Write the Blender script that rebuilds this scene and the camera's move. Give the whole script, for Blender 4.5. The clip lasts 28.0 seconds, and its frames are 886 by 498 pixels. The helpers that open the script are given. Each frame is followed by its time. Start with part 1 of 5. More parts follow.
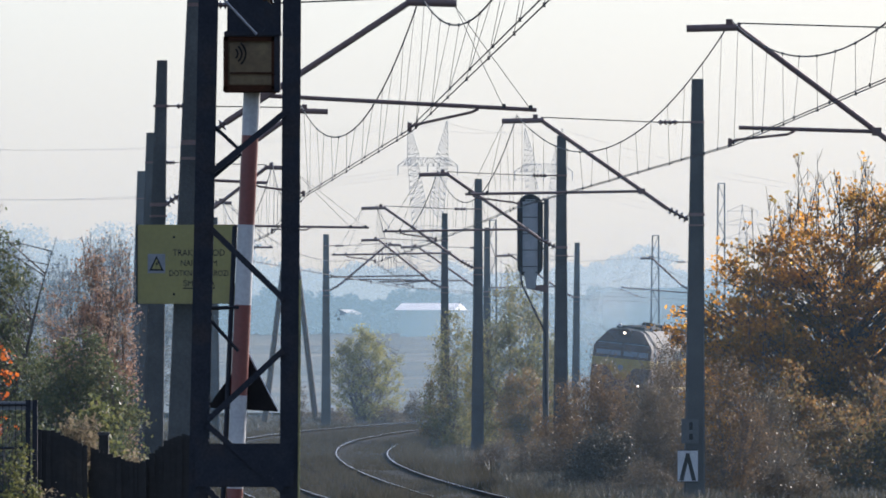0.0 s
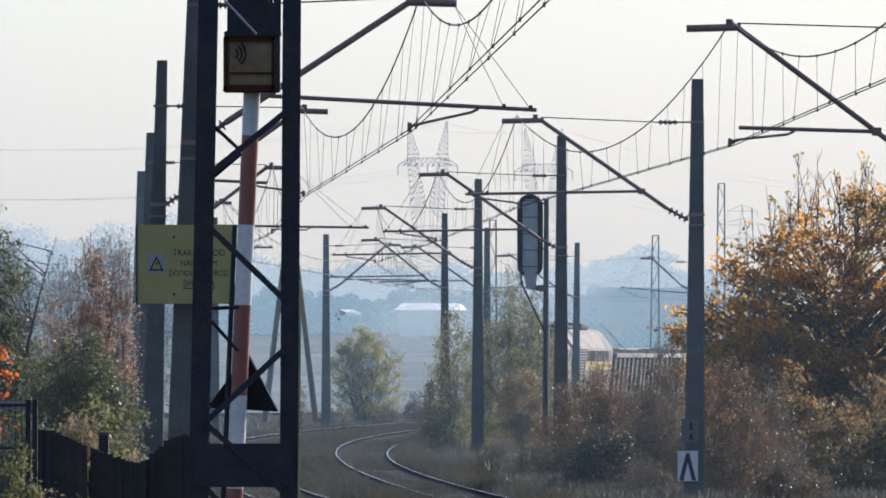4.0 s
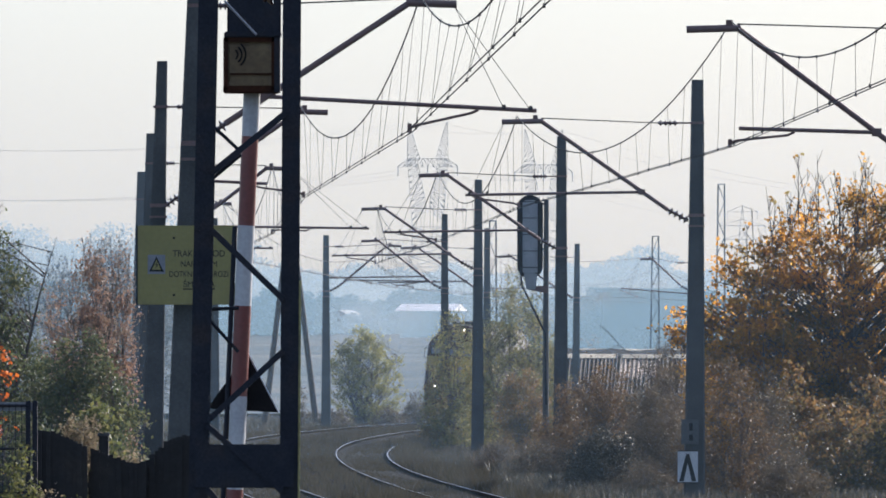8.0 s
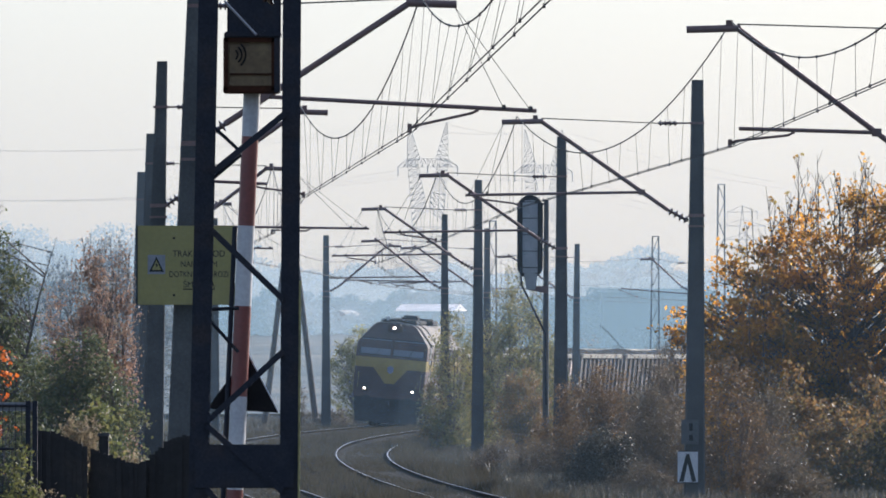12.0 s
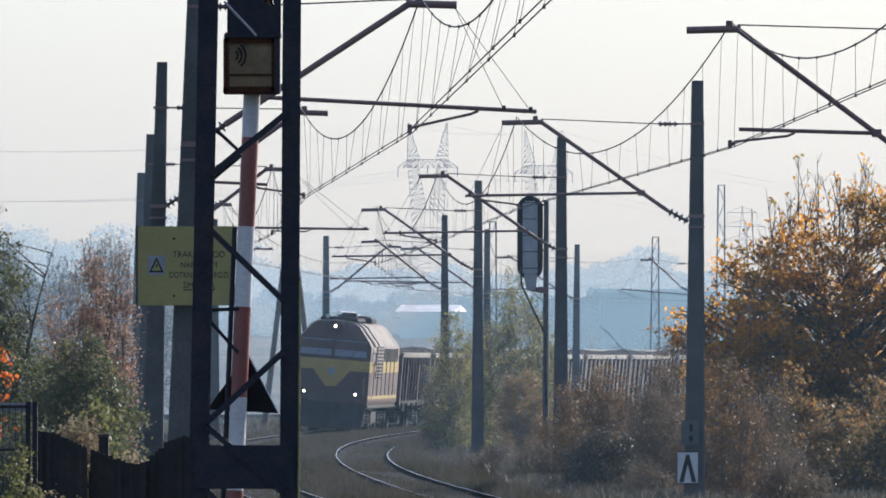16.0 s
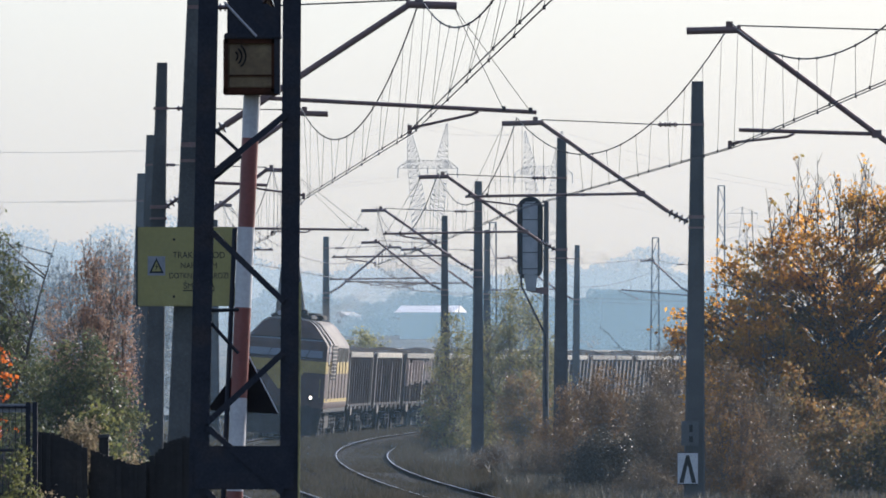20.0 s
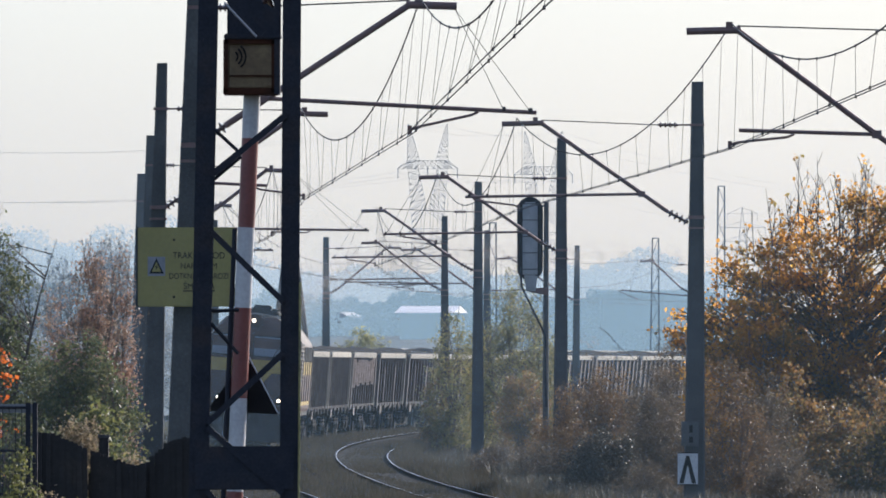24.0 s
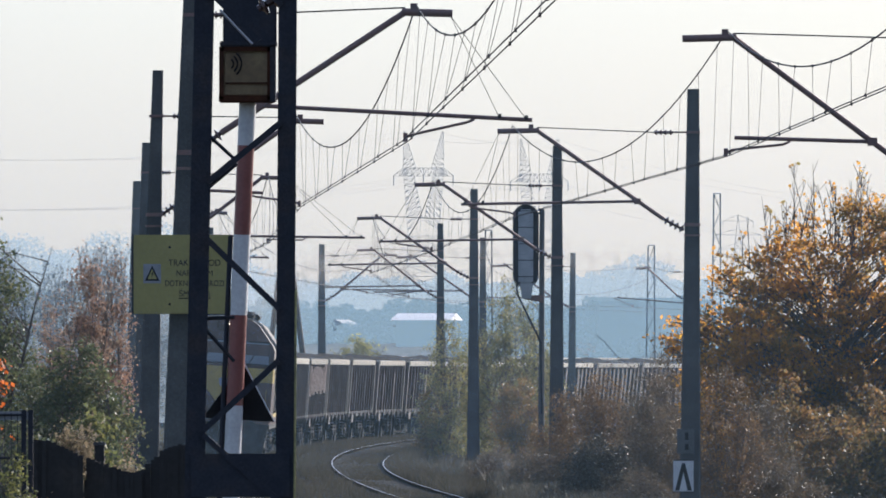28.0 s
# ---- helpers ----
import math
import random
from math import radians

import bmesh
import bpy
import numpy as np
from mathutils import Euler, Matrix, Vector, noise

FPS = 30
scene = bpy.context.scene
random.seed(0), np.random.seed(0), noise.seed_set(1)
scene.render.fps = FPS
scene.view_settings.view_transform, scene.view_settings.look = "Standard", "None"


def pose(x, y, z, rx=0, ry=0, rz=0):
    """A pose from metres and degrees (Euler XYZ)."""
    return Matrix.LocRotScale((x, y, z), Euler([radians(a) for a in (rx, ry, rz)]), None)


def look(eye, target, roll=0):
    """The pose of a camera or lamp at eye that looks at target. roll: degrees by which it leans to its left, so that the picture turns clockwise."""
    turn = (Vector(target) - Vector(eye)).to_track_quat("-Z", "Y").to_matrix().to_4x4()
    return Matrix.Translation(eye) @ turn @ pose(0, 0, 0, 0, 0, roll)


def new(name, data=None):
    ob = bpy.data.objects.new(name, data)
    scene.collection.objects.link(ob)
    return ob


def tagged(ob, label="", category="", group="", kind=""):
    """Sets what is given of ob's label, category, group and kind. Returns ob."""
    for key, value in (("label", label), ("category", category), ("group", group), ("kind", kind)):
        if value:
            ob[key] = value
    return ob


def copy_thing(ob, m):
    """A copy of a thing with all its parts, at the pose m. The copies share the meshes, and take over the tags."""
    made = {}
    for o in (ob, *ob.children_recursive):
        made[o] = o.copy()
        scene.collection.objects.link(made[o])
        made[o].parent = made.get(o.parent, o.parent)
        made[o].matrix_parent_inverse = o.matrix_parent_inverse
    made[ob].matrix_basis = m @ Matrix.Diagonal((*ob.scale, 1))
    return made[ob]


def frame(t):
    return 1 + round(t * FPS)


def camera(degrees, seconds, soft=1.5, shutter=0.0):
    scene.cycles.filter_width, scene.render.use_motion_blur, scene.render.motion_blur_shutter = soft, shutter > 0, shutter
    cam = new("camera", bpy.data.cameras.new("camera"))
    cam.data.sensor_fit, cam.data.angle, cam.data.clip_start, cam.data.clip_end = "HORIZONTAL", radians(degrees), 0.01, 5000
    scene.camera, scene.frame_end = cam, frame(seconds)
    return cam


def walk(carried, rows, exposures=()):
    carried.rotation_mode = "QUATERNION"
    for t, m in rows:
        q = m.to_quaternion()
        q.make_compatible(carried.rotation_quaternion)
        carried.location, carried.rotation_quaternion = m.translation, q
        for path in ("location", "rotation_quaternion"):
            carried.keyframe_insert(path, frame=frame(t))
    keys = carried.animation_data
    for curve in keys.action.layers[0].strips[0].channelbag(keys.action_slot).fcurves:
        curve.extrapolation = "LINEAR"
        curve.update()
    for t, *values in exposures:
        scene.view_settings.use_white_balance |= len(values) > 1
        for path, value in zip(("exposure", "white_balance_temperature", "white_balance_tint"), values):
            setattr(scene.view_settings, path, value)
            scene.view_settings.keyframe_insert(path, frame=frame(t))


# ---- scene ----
cam = camera(4.4018, 28.0, soft=1.75)
EYE = (0.0, 0.0, 2.7)


def aim(right, up):
    """The camera's pose, with its line of sight given in milliradians to the right and up."""
    return look(EYE, (EYE[0] + right, EYE[1] + 1000.0, EYE[2] + up))


walk(cam, [(0.0, aim(0, 9.755)), (3.5, aim(0, 9.755)), (5.5, aim(0, 9.78)), (7.5, aim(0, 9.82)), (12.5, aim(0, 9.845)),
           (16.0, aim(0, 9.90)), (18.5, aim(0, 9.92)), (20.0, aim(0, 9.96)), (23.5, aim(0, 9.98)), (25.0, aim(0, 10.02)),
           (26.6, aim(0, 10.02)), (27.0, aim(0.05, 10.03)), (27.2, aim(0.12, 10.2)), (27.5, aim(0.27, 10.44)), (28.0, aim(0.37, 10.63))],
     exposures=[(0.0, 1.79, 6020, 16), (28.0, 1.79, 6020, 16)])

# ---- world, sun, exposure ----
SUN_ELEV, SUN_AZ = 24.0, 40.0
world = bpy.data.worlds.new("sky")
scene.world = world
scene.cycles.transparent_max_bounces = 24
world.use_nodes = True
_n = world.node_tree.nodes
_sky = _n.new("ShaderNodeTexSky")
_sky.sky_type = "NISHITA"
_sky.sun_disc = False
_sky.sun_elevation = radians(SUN_ELEV)
_sky.sun_rotation = radians(SUN_AZ)
_sky.air_density, _sky.dust_density, _sky.ozone_density = 1.35, 1.8, 9.0
_veil = _n.new("ShaderNodeMix")
_veil.data_type = "RGBA"
_veil.inputs[0].default_value = 0.42
_veil.inputs[7].default_value = (2.56, 2.52, 2.38, 1)
world.node_tree.links.new(_sky.outputs[0], _veil.inputs[6])
world.node_tree.links.new(_veil.outputs[2], _n["Background"].inputs[0])
_n["Background"].inputs[1].default_value = 0.087
_sun = bpy.data.lights.new("sun", "SUN")
_sun.energy, _sun.angle, _sun.color = 3.3, radians(0.6), (1.0, 0.9, 0.76)
sun = new("sun", _sun)
_dir = Vector((math.sin(radians(SUN_AZ)) * math.cos(radians(SUN_ELEV)), math.cos(radians(SUN_AZ)) * math.cos(radians(SUN_ELEV)), math.sin(radians(SUN_ELEV))))
sun.matrix_world = look(tuple(_dir * 300), (0, 0, 0))

# ---- materials ----


def material(name, colours, scale=8.0, rough=0.7, metal=0.0, bump=0.2, fine=60.0, stain=0.25, island=False, through_light=0.0, spec=0.5, emit=None, patch=0.0, vary=0.0):
    """A procedural material: a ramp of colours over two scales of noise, with stains and fine relief."""
    m = bpy.data.materials.new(name)
    m.use_nodes = True
    t, n = m.node_tree, m.node_tree.nodes
    bsdf, out = n["Principled BSDF"], n["Material Output"]
    co = n.new("ShaderNodeTexCoord")
    big, small = n.new("ShaderNodeTexNoise"), n.new("ShaderNodeTexNoise")
    big.inputs["Scale"].default_value, big.inputs["Detail"].default_value = scale, 5.0
    small.inputs["Scale"].default_value, small.inputs["Detail"].default_value = fine, 3.0
    t.links.new(co.outputs["Object"], big.inputs["Vector"])
    t.links.new(co.outputs["Object"], small.inputs["Vector"])
    ramp = n.new("ShaderNodeValToRGB")
    el = ramp.color_ramp.elements
    while len(el) < len(colours):
        el.new(0.5)
    for i, c in enumerate(colours):
        k = i / max(1, len(colours) - 1)
        el[i].position = k if island else 0.3 + 0.4 * k
        el[i].color = (*c, 1)
    if island:
        geo = n.new("ShaderNodeNewGeometry")
        if patch:
            wide, both = n.new("ShaderNodeMapRange"), n.new("ShaderNodeMix")
            wide.inputs["From Min"].default_value, wide.inputs["From Max"].default_value = 0.32, 0.68
            t.links.new(big.outputs[0], wide.inputs[0])
            both.inputs[0].default_value = patch
            t.links.new(geo.outputs["Random Per Island"], both.inputs[2])
            t.links.new(wide.outputs[0], both.inputs[3])
            t.links.new(both.outputs[0], ramp.inputs[0])
        else:
            t.links.new(geo.outputs["Random Per Island"], ramp.inputs[0])
    else:
        t.links.new(big.outputs[0], ramp.inputs[0])
    mix = n.new("ShaderNodeMix")
    mix.data_type, mix.blend_type = "RGBA", "MULTIPLY"
    mix.inputs[0].default_value = stain
    t.links.new(ramp.outputs[0], mix.inputs[6])
    grey = n.new("ShaderNodeValToRGB")
    grey.color_ramp.elements[0].position, grey.color_ramp.elements[1].position = 0.35, 0.65
    grey.color_ramp.elements[0].color = (0.25, 0.25, 0.25, 1)
    t.links.new(small.outputs[0], grey.inputs[0])
    t.links.new(grey.outputs[0], mix.inputs[7])
    if vary:
        info, shift, tone = n.new("ShaderNodeObjectInfo"), n.new("ShaderNodeMapRange"), n.new("ShaderNodeHueSaturation")
        shift.inputs["To Min"].default_value, shift.inputs["To Max"].default_value = 1 - vary, 1 + vary * 0.6
        t.links.new(info.outputs["Random"], shift.inputs[0])
        t.links.new(shift.outputs[0], tone.inputs["Value"])
        t.links.new(mix.outputs[2], tone.inputs["Color"])
        t.links.new(tone.outputs[0], bsdf.inputs["Base Color"])
    else:
        t.links.new(mix.outputs[2], bsdf.inputs["Base Color"])
    bsdf.inputs["Roughness"].default_value, bsdf.inputs["Metallic"].default_value = rough, metal
    bsdf.inputs["Specular IOR Level"].default_value = spec
    if bump:
        b = n.new("ShaderNodeBump")
        b.inputs["Strength"].default_value, b.inputs["Distance"].default_value = bump, 0.02
        t.links.new(small.outputs[0], b.inputs["Height"])
        t.links.new(b.outputs[0], bsdf.inputs["Normal"])
    if through_light:
        tr, ms = n.new("ShaderNodeBsdfTranslucent"), n.new("ShaderNodeMixShader")
        t.links.new(mix.outputs[2], tr.inputs[0])
        ms.inputs[0].default_value = through_light
        t.links.new(bsdf.outputs[0], ms.inputs[1])
        t.links.new(tr.outputs[0], ms.inputs[2])
        t.links.new(ms.outputs[0], out.inputs[0])
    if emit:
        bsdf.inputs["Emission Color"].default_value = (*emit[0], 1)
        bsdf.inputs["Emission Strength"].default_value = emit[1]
    return m


CONCRETE = material("mast_concrete", [(0.04, 0.043, 0.044), (0.052, 0.055, 0.055), (0.07, 0.072, 0.07)], 1.2, 0.95, fine=25, stain=0.22, spec=0.2)
STEEL_DARK = material("dark_painted_steel", [(0.016, 0.02, 0.029), (0.022, 0.026, 0.034), (0.032, 0.03, 0.032)], 4, 0.75, 0.0, fine=40, stain=0.3, spec=0.15)
STEEL_RUST = material("weathered_purple_brown_steel_tube", [(0.09, 0.055, 0.052), (0.13, 0.075, 0.066), (0.1, 0.07, 0.07)], 5, 0.6, 0.2, fine=50, stain=0.3)
GALV = material("galvanised_steel", [(0.22, 0.23, 0.24), (0.32, 0.33, 0.34)], 3, 0.5, 0.3, fine=40)
LATTICE = material("dull_lattice_steel", [(0.06, 0.065, 0.07), (0.1, 0.105, 0.11)], 3, 0.7, 0.1, fine=40)
WIRE = material("weathered_copper_wire", [(0.025, 0.025, 0.026), (0.05, 0.047, 0.045)], 2, 0.8, 0.0, bump=0, spec=0.15)
PORCELAIN = material("brown_porcelain", [(0.05, 0.03, 0.03), (0.08, 0.05, 0.045)], 4, 0.25, bump=0)
RAIL = material("polished_rail_steel", [(0.17, 0.165, 0.16), (0.42, 0.41, 0.4)], 0.8, 0.4, 0.95, bump=0.05, stain=0.2)
WEED = material("dull_green_brown_weeds", [(0.036, 0.038, 0.025), (0.055, 0.051, 0.036), (0.077, 0.066, 0.047), (0.044, 0.042, 0.033)], 3, 0.8, island=True, bump=0, stain=0.1, through_light=0.3, spec=0.1)
RAIL_SIDE = material("rusty_rail_web", [(0.018, 0.016, 0.014), (0.03, 0.026, 0.021)], 3, 1.0, spec=0.0)
BALLAST = material("weathered_ballast", [(0.03, 0.031, 0.029), (0.046, 0.045, 0.041), (0.074, 0.07, 0.063)], 3, 1.0, fine=18, bump=0.8, stain=0.6, spec=0.0)
SLEEPER = material("grey_sleeper", [(0.04, 0.04, 0.036), (0.065, 0.063, 0.056)], 3, 1.0, spec=0.05)
# Stubble paled towards blue, so that its colour shows the haze over it.
FIELD = material("haze_paled_stubble", [(0.115, 0.138, 0.142), (0.14, 0.16, 0.16), (0.19, 0.19, 0.175)], 0.04, 1.0, fine=0.6, bump=0.3, stain=0.15, spec=0.0)
GRASS_GROUND = material("rough_autumn_ground", [(0.04, 0.041, 0.025), (0.06, 0.055, 0.037), (0.09, 0.078, 0.052)], 0.25, 1.0, fine=6, bump=0.6, stain=0.5, spec=0.0)


# ---- mesh building ----
class Shape:
    """A mesh in the making: vertices and faces."""

    def __init__(self):
        self.v, self.f, self.slots = [], [], []

    def add(self, verts, faces, slot=0):
        n = len(self.v)
        self.v += [tuple(p) for p in verts]
        self.f += [tuple(i + n for i in f) for f in faces]
        self.slots += [slot] * len(faces)
        return self

    def box(self, c, s, m=None, slot=0, taper=1.0):
        """A box of size s round c; taper narrows its top."""
        p = []
        for z in (-0.5, 0.5):
            k = taper if z > 0 else 1.0
            for x, y in ((-0.5, -0.5), (0.5, -0.5), (0.5, 0.5), (-0.5, 0.5)):
                q = Vector((x * s[0] * k, y * s[1] * k, z * s[2]))
                p.append(tuple((m @ q if m else q) + Vector(c)))
        return self.add(p, [(3, 2, 1, 0), (4, 5, 6, 7), (0, 1, 5, 4), (1, 2, 6, 5), (2, 3, 7, 6), (3, 0, 4, 7)], slot)

    def soft_box(self, c, s, b=0.02, slot=0):
        """A box with its edges chamfered by b."""
        bm = bmesh.new()
        bmesh.ops.create_cube(bm, size=1.0)
        for v in bm.verts:
            v.co = Vector((v.co.x * s[0] + c[0], v.co.y * s[1] + c[1], v.co.z * s[2] + c[2]))
        bmesh.ops.bevel(bm, geom=bm.edges[:], offset=b, segments=2, affect="EDGES")
        bm.verts.index_update()
        self.add([v.co for v in bm.verts], [[v.index for v in f.verts] for f in bm.faces], slot)
        bm.free()
        return self

    def tube(self, a, b, r0, r1=None, n=8, slot=0):
        r1 = r0 if r1 is None else r1
        a, b = Vector(a), Vector(b)
        w = (b - a).normalized()
        u = w.orthogonal().normalized()
        v = w.cross(u)
        p = []
        for q, r in ((a, r0), (b, r1)):
            for i in range(n):
                t = 2 * math.pi * i / n
                p.append(q + u * (r * math.cos(t)) + v * (r * math.sin(t)))
        f = [(i, (i + 1) % n, n + (i + 1) % n, n + i) for i in range(n)]
        f += [tuple(range(n - 1, -1, -1)), tuple(range(n, 2 * n))]
        return self.add(p, f, slot)

    def path(self, pts, r, n=6, slot=0):
        """A round wire or tube along a line of points, with closed ends."""
        pts = [Vector(p) for p in pts]
        p = []
        for i, q in enumerate(pts):
            w = (pts[min(i + 1, len(pts) - 1)] - pts[max(i - 1, 0)]).normalized()
            u = Vector((0, 0, 1)).cross(w)
            u = u.normalized() if u.length > 1e-4 else Vector((1, 0, 0))
            v = w.cross(u)
            for k in range(n):
                t = 2 * math.pi * k / n
                p.append(q + u * (r * math.cos(t)) + v * (r * math.sin(t)))
        f = []
        for i in range(len(pts) - 1):
            for k in range(n):
                f.append((i * n + k, i * n + (k + 1) % n, (i + 1) * n + (k + 1) % n, (i + 1) * n + k))
        m = (len(pts) - 1) * n
        f += [tuple(range(n - 1, -1, -1)), tuple(range(m, m + n))]
        return self.add(p, f, slot)

    def prism(self, outline, y0, y1, slot=0):
        """An outline in x and z, drawn out from y0 to y1."""
        n = len(outline)
        p = [(x, y0, z) for x, z in outline] + [(x, y1, z) for x, z in outline]
        f = [(i, (i + 1) % n, n + (i + 1) % n, n + i) for i in range(n)]
        f += [tuple(range(n - 1, -1, -1)), tuple(range(n, 2 * n))]
        return self.add(p, f, slot)

    def lathe(self, a, b, rows, n=10, slot=0):
        """Rings of the given (share of the way from a to b, radius)."""
        a, b = Vector(a), Vector(b)
        w = (b - a).normalized()
        u = w.orthogonal().normalized()
        v = w.cross(u)
        p = [a.lerp(b, k) + u * (r * math.cos(2 * math.pi * i / n)) + v * (r * math.sin(2 * math.pi * i / n)) for k, r in rows for i in range(n)]
        f = [(j * n + i, j * n + (i + 1) % n, (j + 1) * n + (i + 1) % n, (j + 1) * n + i) for j in range(len(rows) - 1) for i in range(n)]
        m = (len(rows) - 1) * n
        f += [tuple(range(n - 1, -1, -1)), tuple(range(m, m + n))]
        return self.add(p, f, slot)

    def mesh(self, name, mats, smooth=False):
        me = bpy.data.meshes.new(name)
        me.from_pydata(self.v, [], self.f)
        for m in mats if isinstance(mats, (list, tuple)) else [mats]:
            me.materials.append(m)
        me.polygons.foreach_set("material_index", self.slots)
        if smooth:
            me.polygons.foreach_set("use_smooth", [True] * len(me.polygons))
            me.set_sharp_from_angle(angle=radians(40))
        return me


def part(name, shape, mat, parent, label="", smooth=False, at=None):
    """Links a shape as one mesh object under a thing or a part."""
    ob = new(name, shape.mesh(name, mat, smooth))
    ob.parent = parent
    if at is not None:
        ob.matrix_basis = at
    if label:
        ob["label"] = label
    return ob


def thing(name, at, label, category, group="", kind=""):
    ob = new(name)
    ob.empty_display_size = 0.3
    ob.matrix_basis = at
    return tagged(ob, label, category, group, kind)


def solid(name, shape, mat, label, category, group="", kind="", at=None, smooth=False):
    ob = new(name, shape.mesh(name, mat, smooth))
    if at is not None:
        ob.matrix_basis = at
    return tagged(ob, label, category, group, kind)


# ---- the railway's line: straight past the camera, then a long bend to the right ----
SPIRAL_Y, SPIRAL_X, SPIRAL_A, SPIRAL_C = 120.0, 2.02, -0.0539, 1.942e-6
_table = []
_p, _a = Vector((SPIRAL_X, SPIRAL_Y, 0)), SPIRAL_A
for _i in range(0, 701):
    _table.append((_p.copy(), _a))
    _a = SPIRAL_A + SPIRAL_C * (_i + 0.5) ** 2 / 2
    _p = _p + Vector((math.sin(_a), math.cos(_a), 0))


def line_point(s, off=0.0):
    """A point s metres along the outer track from the start of its bend, off metres to its inner side, and the heading."""
    if s <= 0:
        p, a = _table[0][0] + Vector((math.sin(SPIRAL_A), math.cos(SPIRAL_A), 0)) * s, SPIRAL_A
    else:
        i = min(int(s), 699)
        p, a = _table[i][0].lerp(_table[i + 1][0], s - i), _table[i][1] + (_table[i + 1][1] - _table[i][1]) * (s - i)
    return p + Vector((math.cos(a), -math.sin(a), 0)) * off, a


TRACKS = 4.0


def cant(s):
    """How far the track leans to the inner side of the bend, in radians."""
    return 0.072 * max(0.0, min(1.0, (s - 60) / 160.0))


def ground_height(x, y):
    z = -0.55
    z += 9.0 * max(0.0, min(1.0, (y - 640) / 900.0)) ** 1.2 + 4.0 * max(0.0, min(1.0, (y - 1500) / 900.0))
    z += 0.12 * noise.noise(Vector((x * 0.05, y * 0.05, 0))) * min(1.0, abs(y) / 100)
    return z


def build_ground():
    ys = [-400, -150, -40] + [i * 8.0 for i in range(0, 90)] + [720 + 30 * i for i in range(1, 30)] + [1700, 2000, 2500, 3200, 4000, 4800]
    xs = [-3000, -1500, -700, -350, -180, -90] + [-60 + 3.0 * i for i in range(0, 54)] + [110, 150, 220, 350, 700, 1500, 3000]
    s = Shape()
    v = [(x, y, ground_height(x, y)) for y in ys for x in xs]
    w = len(xs)
    f = [(j * w + i, j * w + i + 1, (j + 1) * w + i + 1, (j + 1) * w + i) for j in range(len(ys) - 1) for i in range(w - 1)]
    s.add(v, f)
    return solid("ground", s, GRASS_GROUND, "rough autumn grassland rising to hazy fields", "ground", kind="structure", smooth=True)


def side_step(s, off):
    """The outer track draws nearer to the inner one before the bend."""
    return off + (0.55 * max(0.0, min(1.0, (210.0 - s) / 140.0)) if off < 1.9 else 0.0)


def build_track(off, label):
    t = thing("railway_track", pose(0, 0, 0), label, "railway track", "railway tracks", "structure")
    ss = [-160 + 20 * i for i in range(0, 8)] + [5 * i for i in range(0, 121)]
    bed = Shape()
    prof = [(-2.6, -0.62), (-1.75, -0.09), (1.75, -0.09), (2.6, -0.62)]
    v, f = [], []
    for s in ss:
        p, a = line_point(s, side_step(s, off))
        for x, z in prof:
            v.append((p.x + x * math.cos(a), p.y - x * math.sin(a), z - x * cant(s) + 0.01 * noise.noise(Vector((s, x * 3, off)))))
    for i in range(len(ss) - 1):
        for k in range(3):
            f.append((i * 4 + k, i * 4 + k + 1, i * 4 + k + 5, i * 4 + k + 4))
    bed.add(v, f)
    part("ballast_bed", bed, BALLAST, t, smooth=True)
    for side in (-0.755, 0.755):
        r = Shape()
        head = [(-0.036, -0.045), (-0.036, -0.006), (-0.026, 0.0), (-0.012, 0.0015), (0.014, 0.0015), (0.026, 0.0), (0.036, -0.006), (0.036, -0.045), (0.009, -0.06), (0.009, -0.15), (0.07, -0.165), (0.07, -0.18), (-0.07, -0.18), (-0.07, -0.165), (-0.009, -0.15), (-0.009, -0.06)]
        n = len(head)
        v, f, sl = [], [], []
        for s in ss:
            p, a = line_point(s, side_step(s, off))
            for x, z in head:
                x += side
                v.append((p.x + x * math.cos(a), p.y - x * math.sin(a), z - x * cant(s)))
        for i in range(len(ss) - 1):
            for k in range(n):
                f.append((i * n + (k + 1) % n, i * n + k, (i + 1) * n + k, (i + 1) * n + (k + 1) % n))
                sl.append(0 if k == 3 else 1)
        r.v, r.f, r.slots = v, f, sl
        part("rail", r, [RAIL, RAIL_SIDE], t)
    sl = Shape()
    s = 80.0
    while s < 380:
        p, a = line_point(s, side_step(s, off))
        sl.box((p.x, p.y, -0.14), (2.5, 0.25, 0.11), Matrix.Rotation(-a, 3, "Z") @ Matrix.Rotation(cant(s), 3, "Y"))
        s += 0.62
    q = part("sleepers", sl, SLEEPER, t)
    q["kind"] = "stuff"
    return t


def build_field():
    """The stubble field that climbs to the woods behind the line, with haze paling its colour."""
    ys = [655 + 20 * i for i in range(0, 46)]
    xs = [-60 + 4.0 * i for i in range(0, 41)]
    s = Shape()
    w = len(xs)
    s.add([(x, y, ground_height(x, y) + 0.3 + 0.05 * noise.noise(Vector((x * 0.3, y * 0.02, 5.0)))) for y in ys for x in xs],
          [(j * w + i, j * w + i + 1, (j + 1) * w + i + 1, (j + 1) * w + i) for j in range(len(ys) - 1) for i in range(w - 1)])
    return solid("field_ground", s, FIELD, "dry stubble field rising behind the line with haze in its colour", "field", kind="structure", smooth=True)


build_ground()
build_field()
build_track(0.0, "outer railway track with worn shiny rails in weedy ballast")
build_track(TRACKS, "inner railway track with worn shiny rails in weedy ballast")


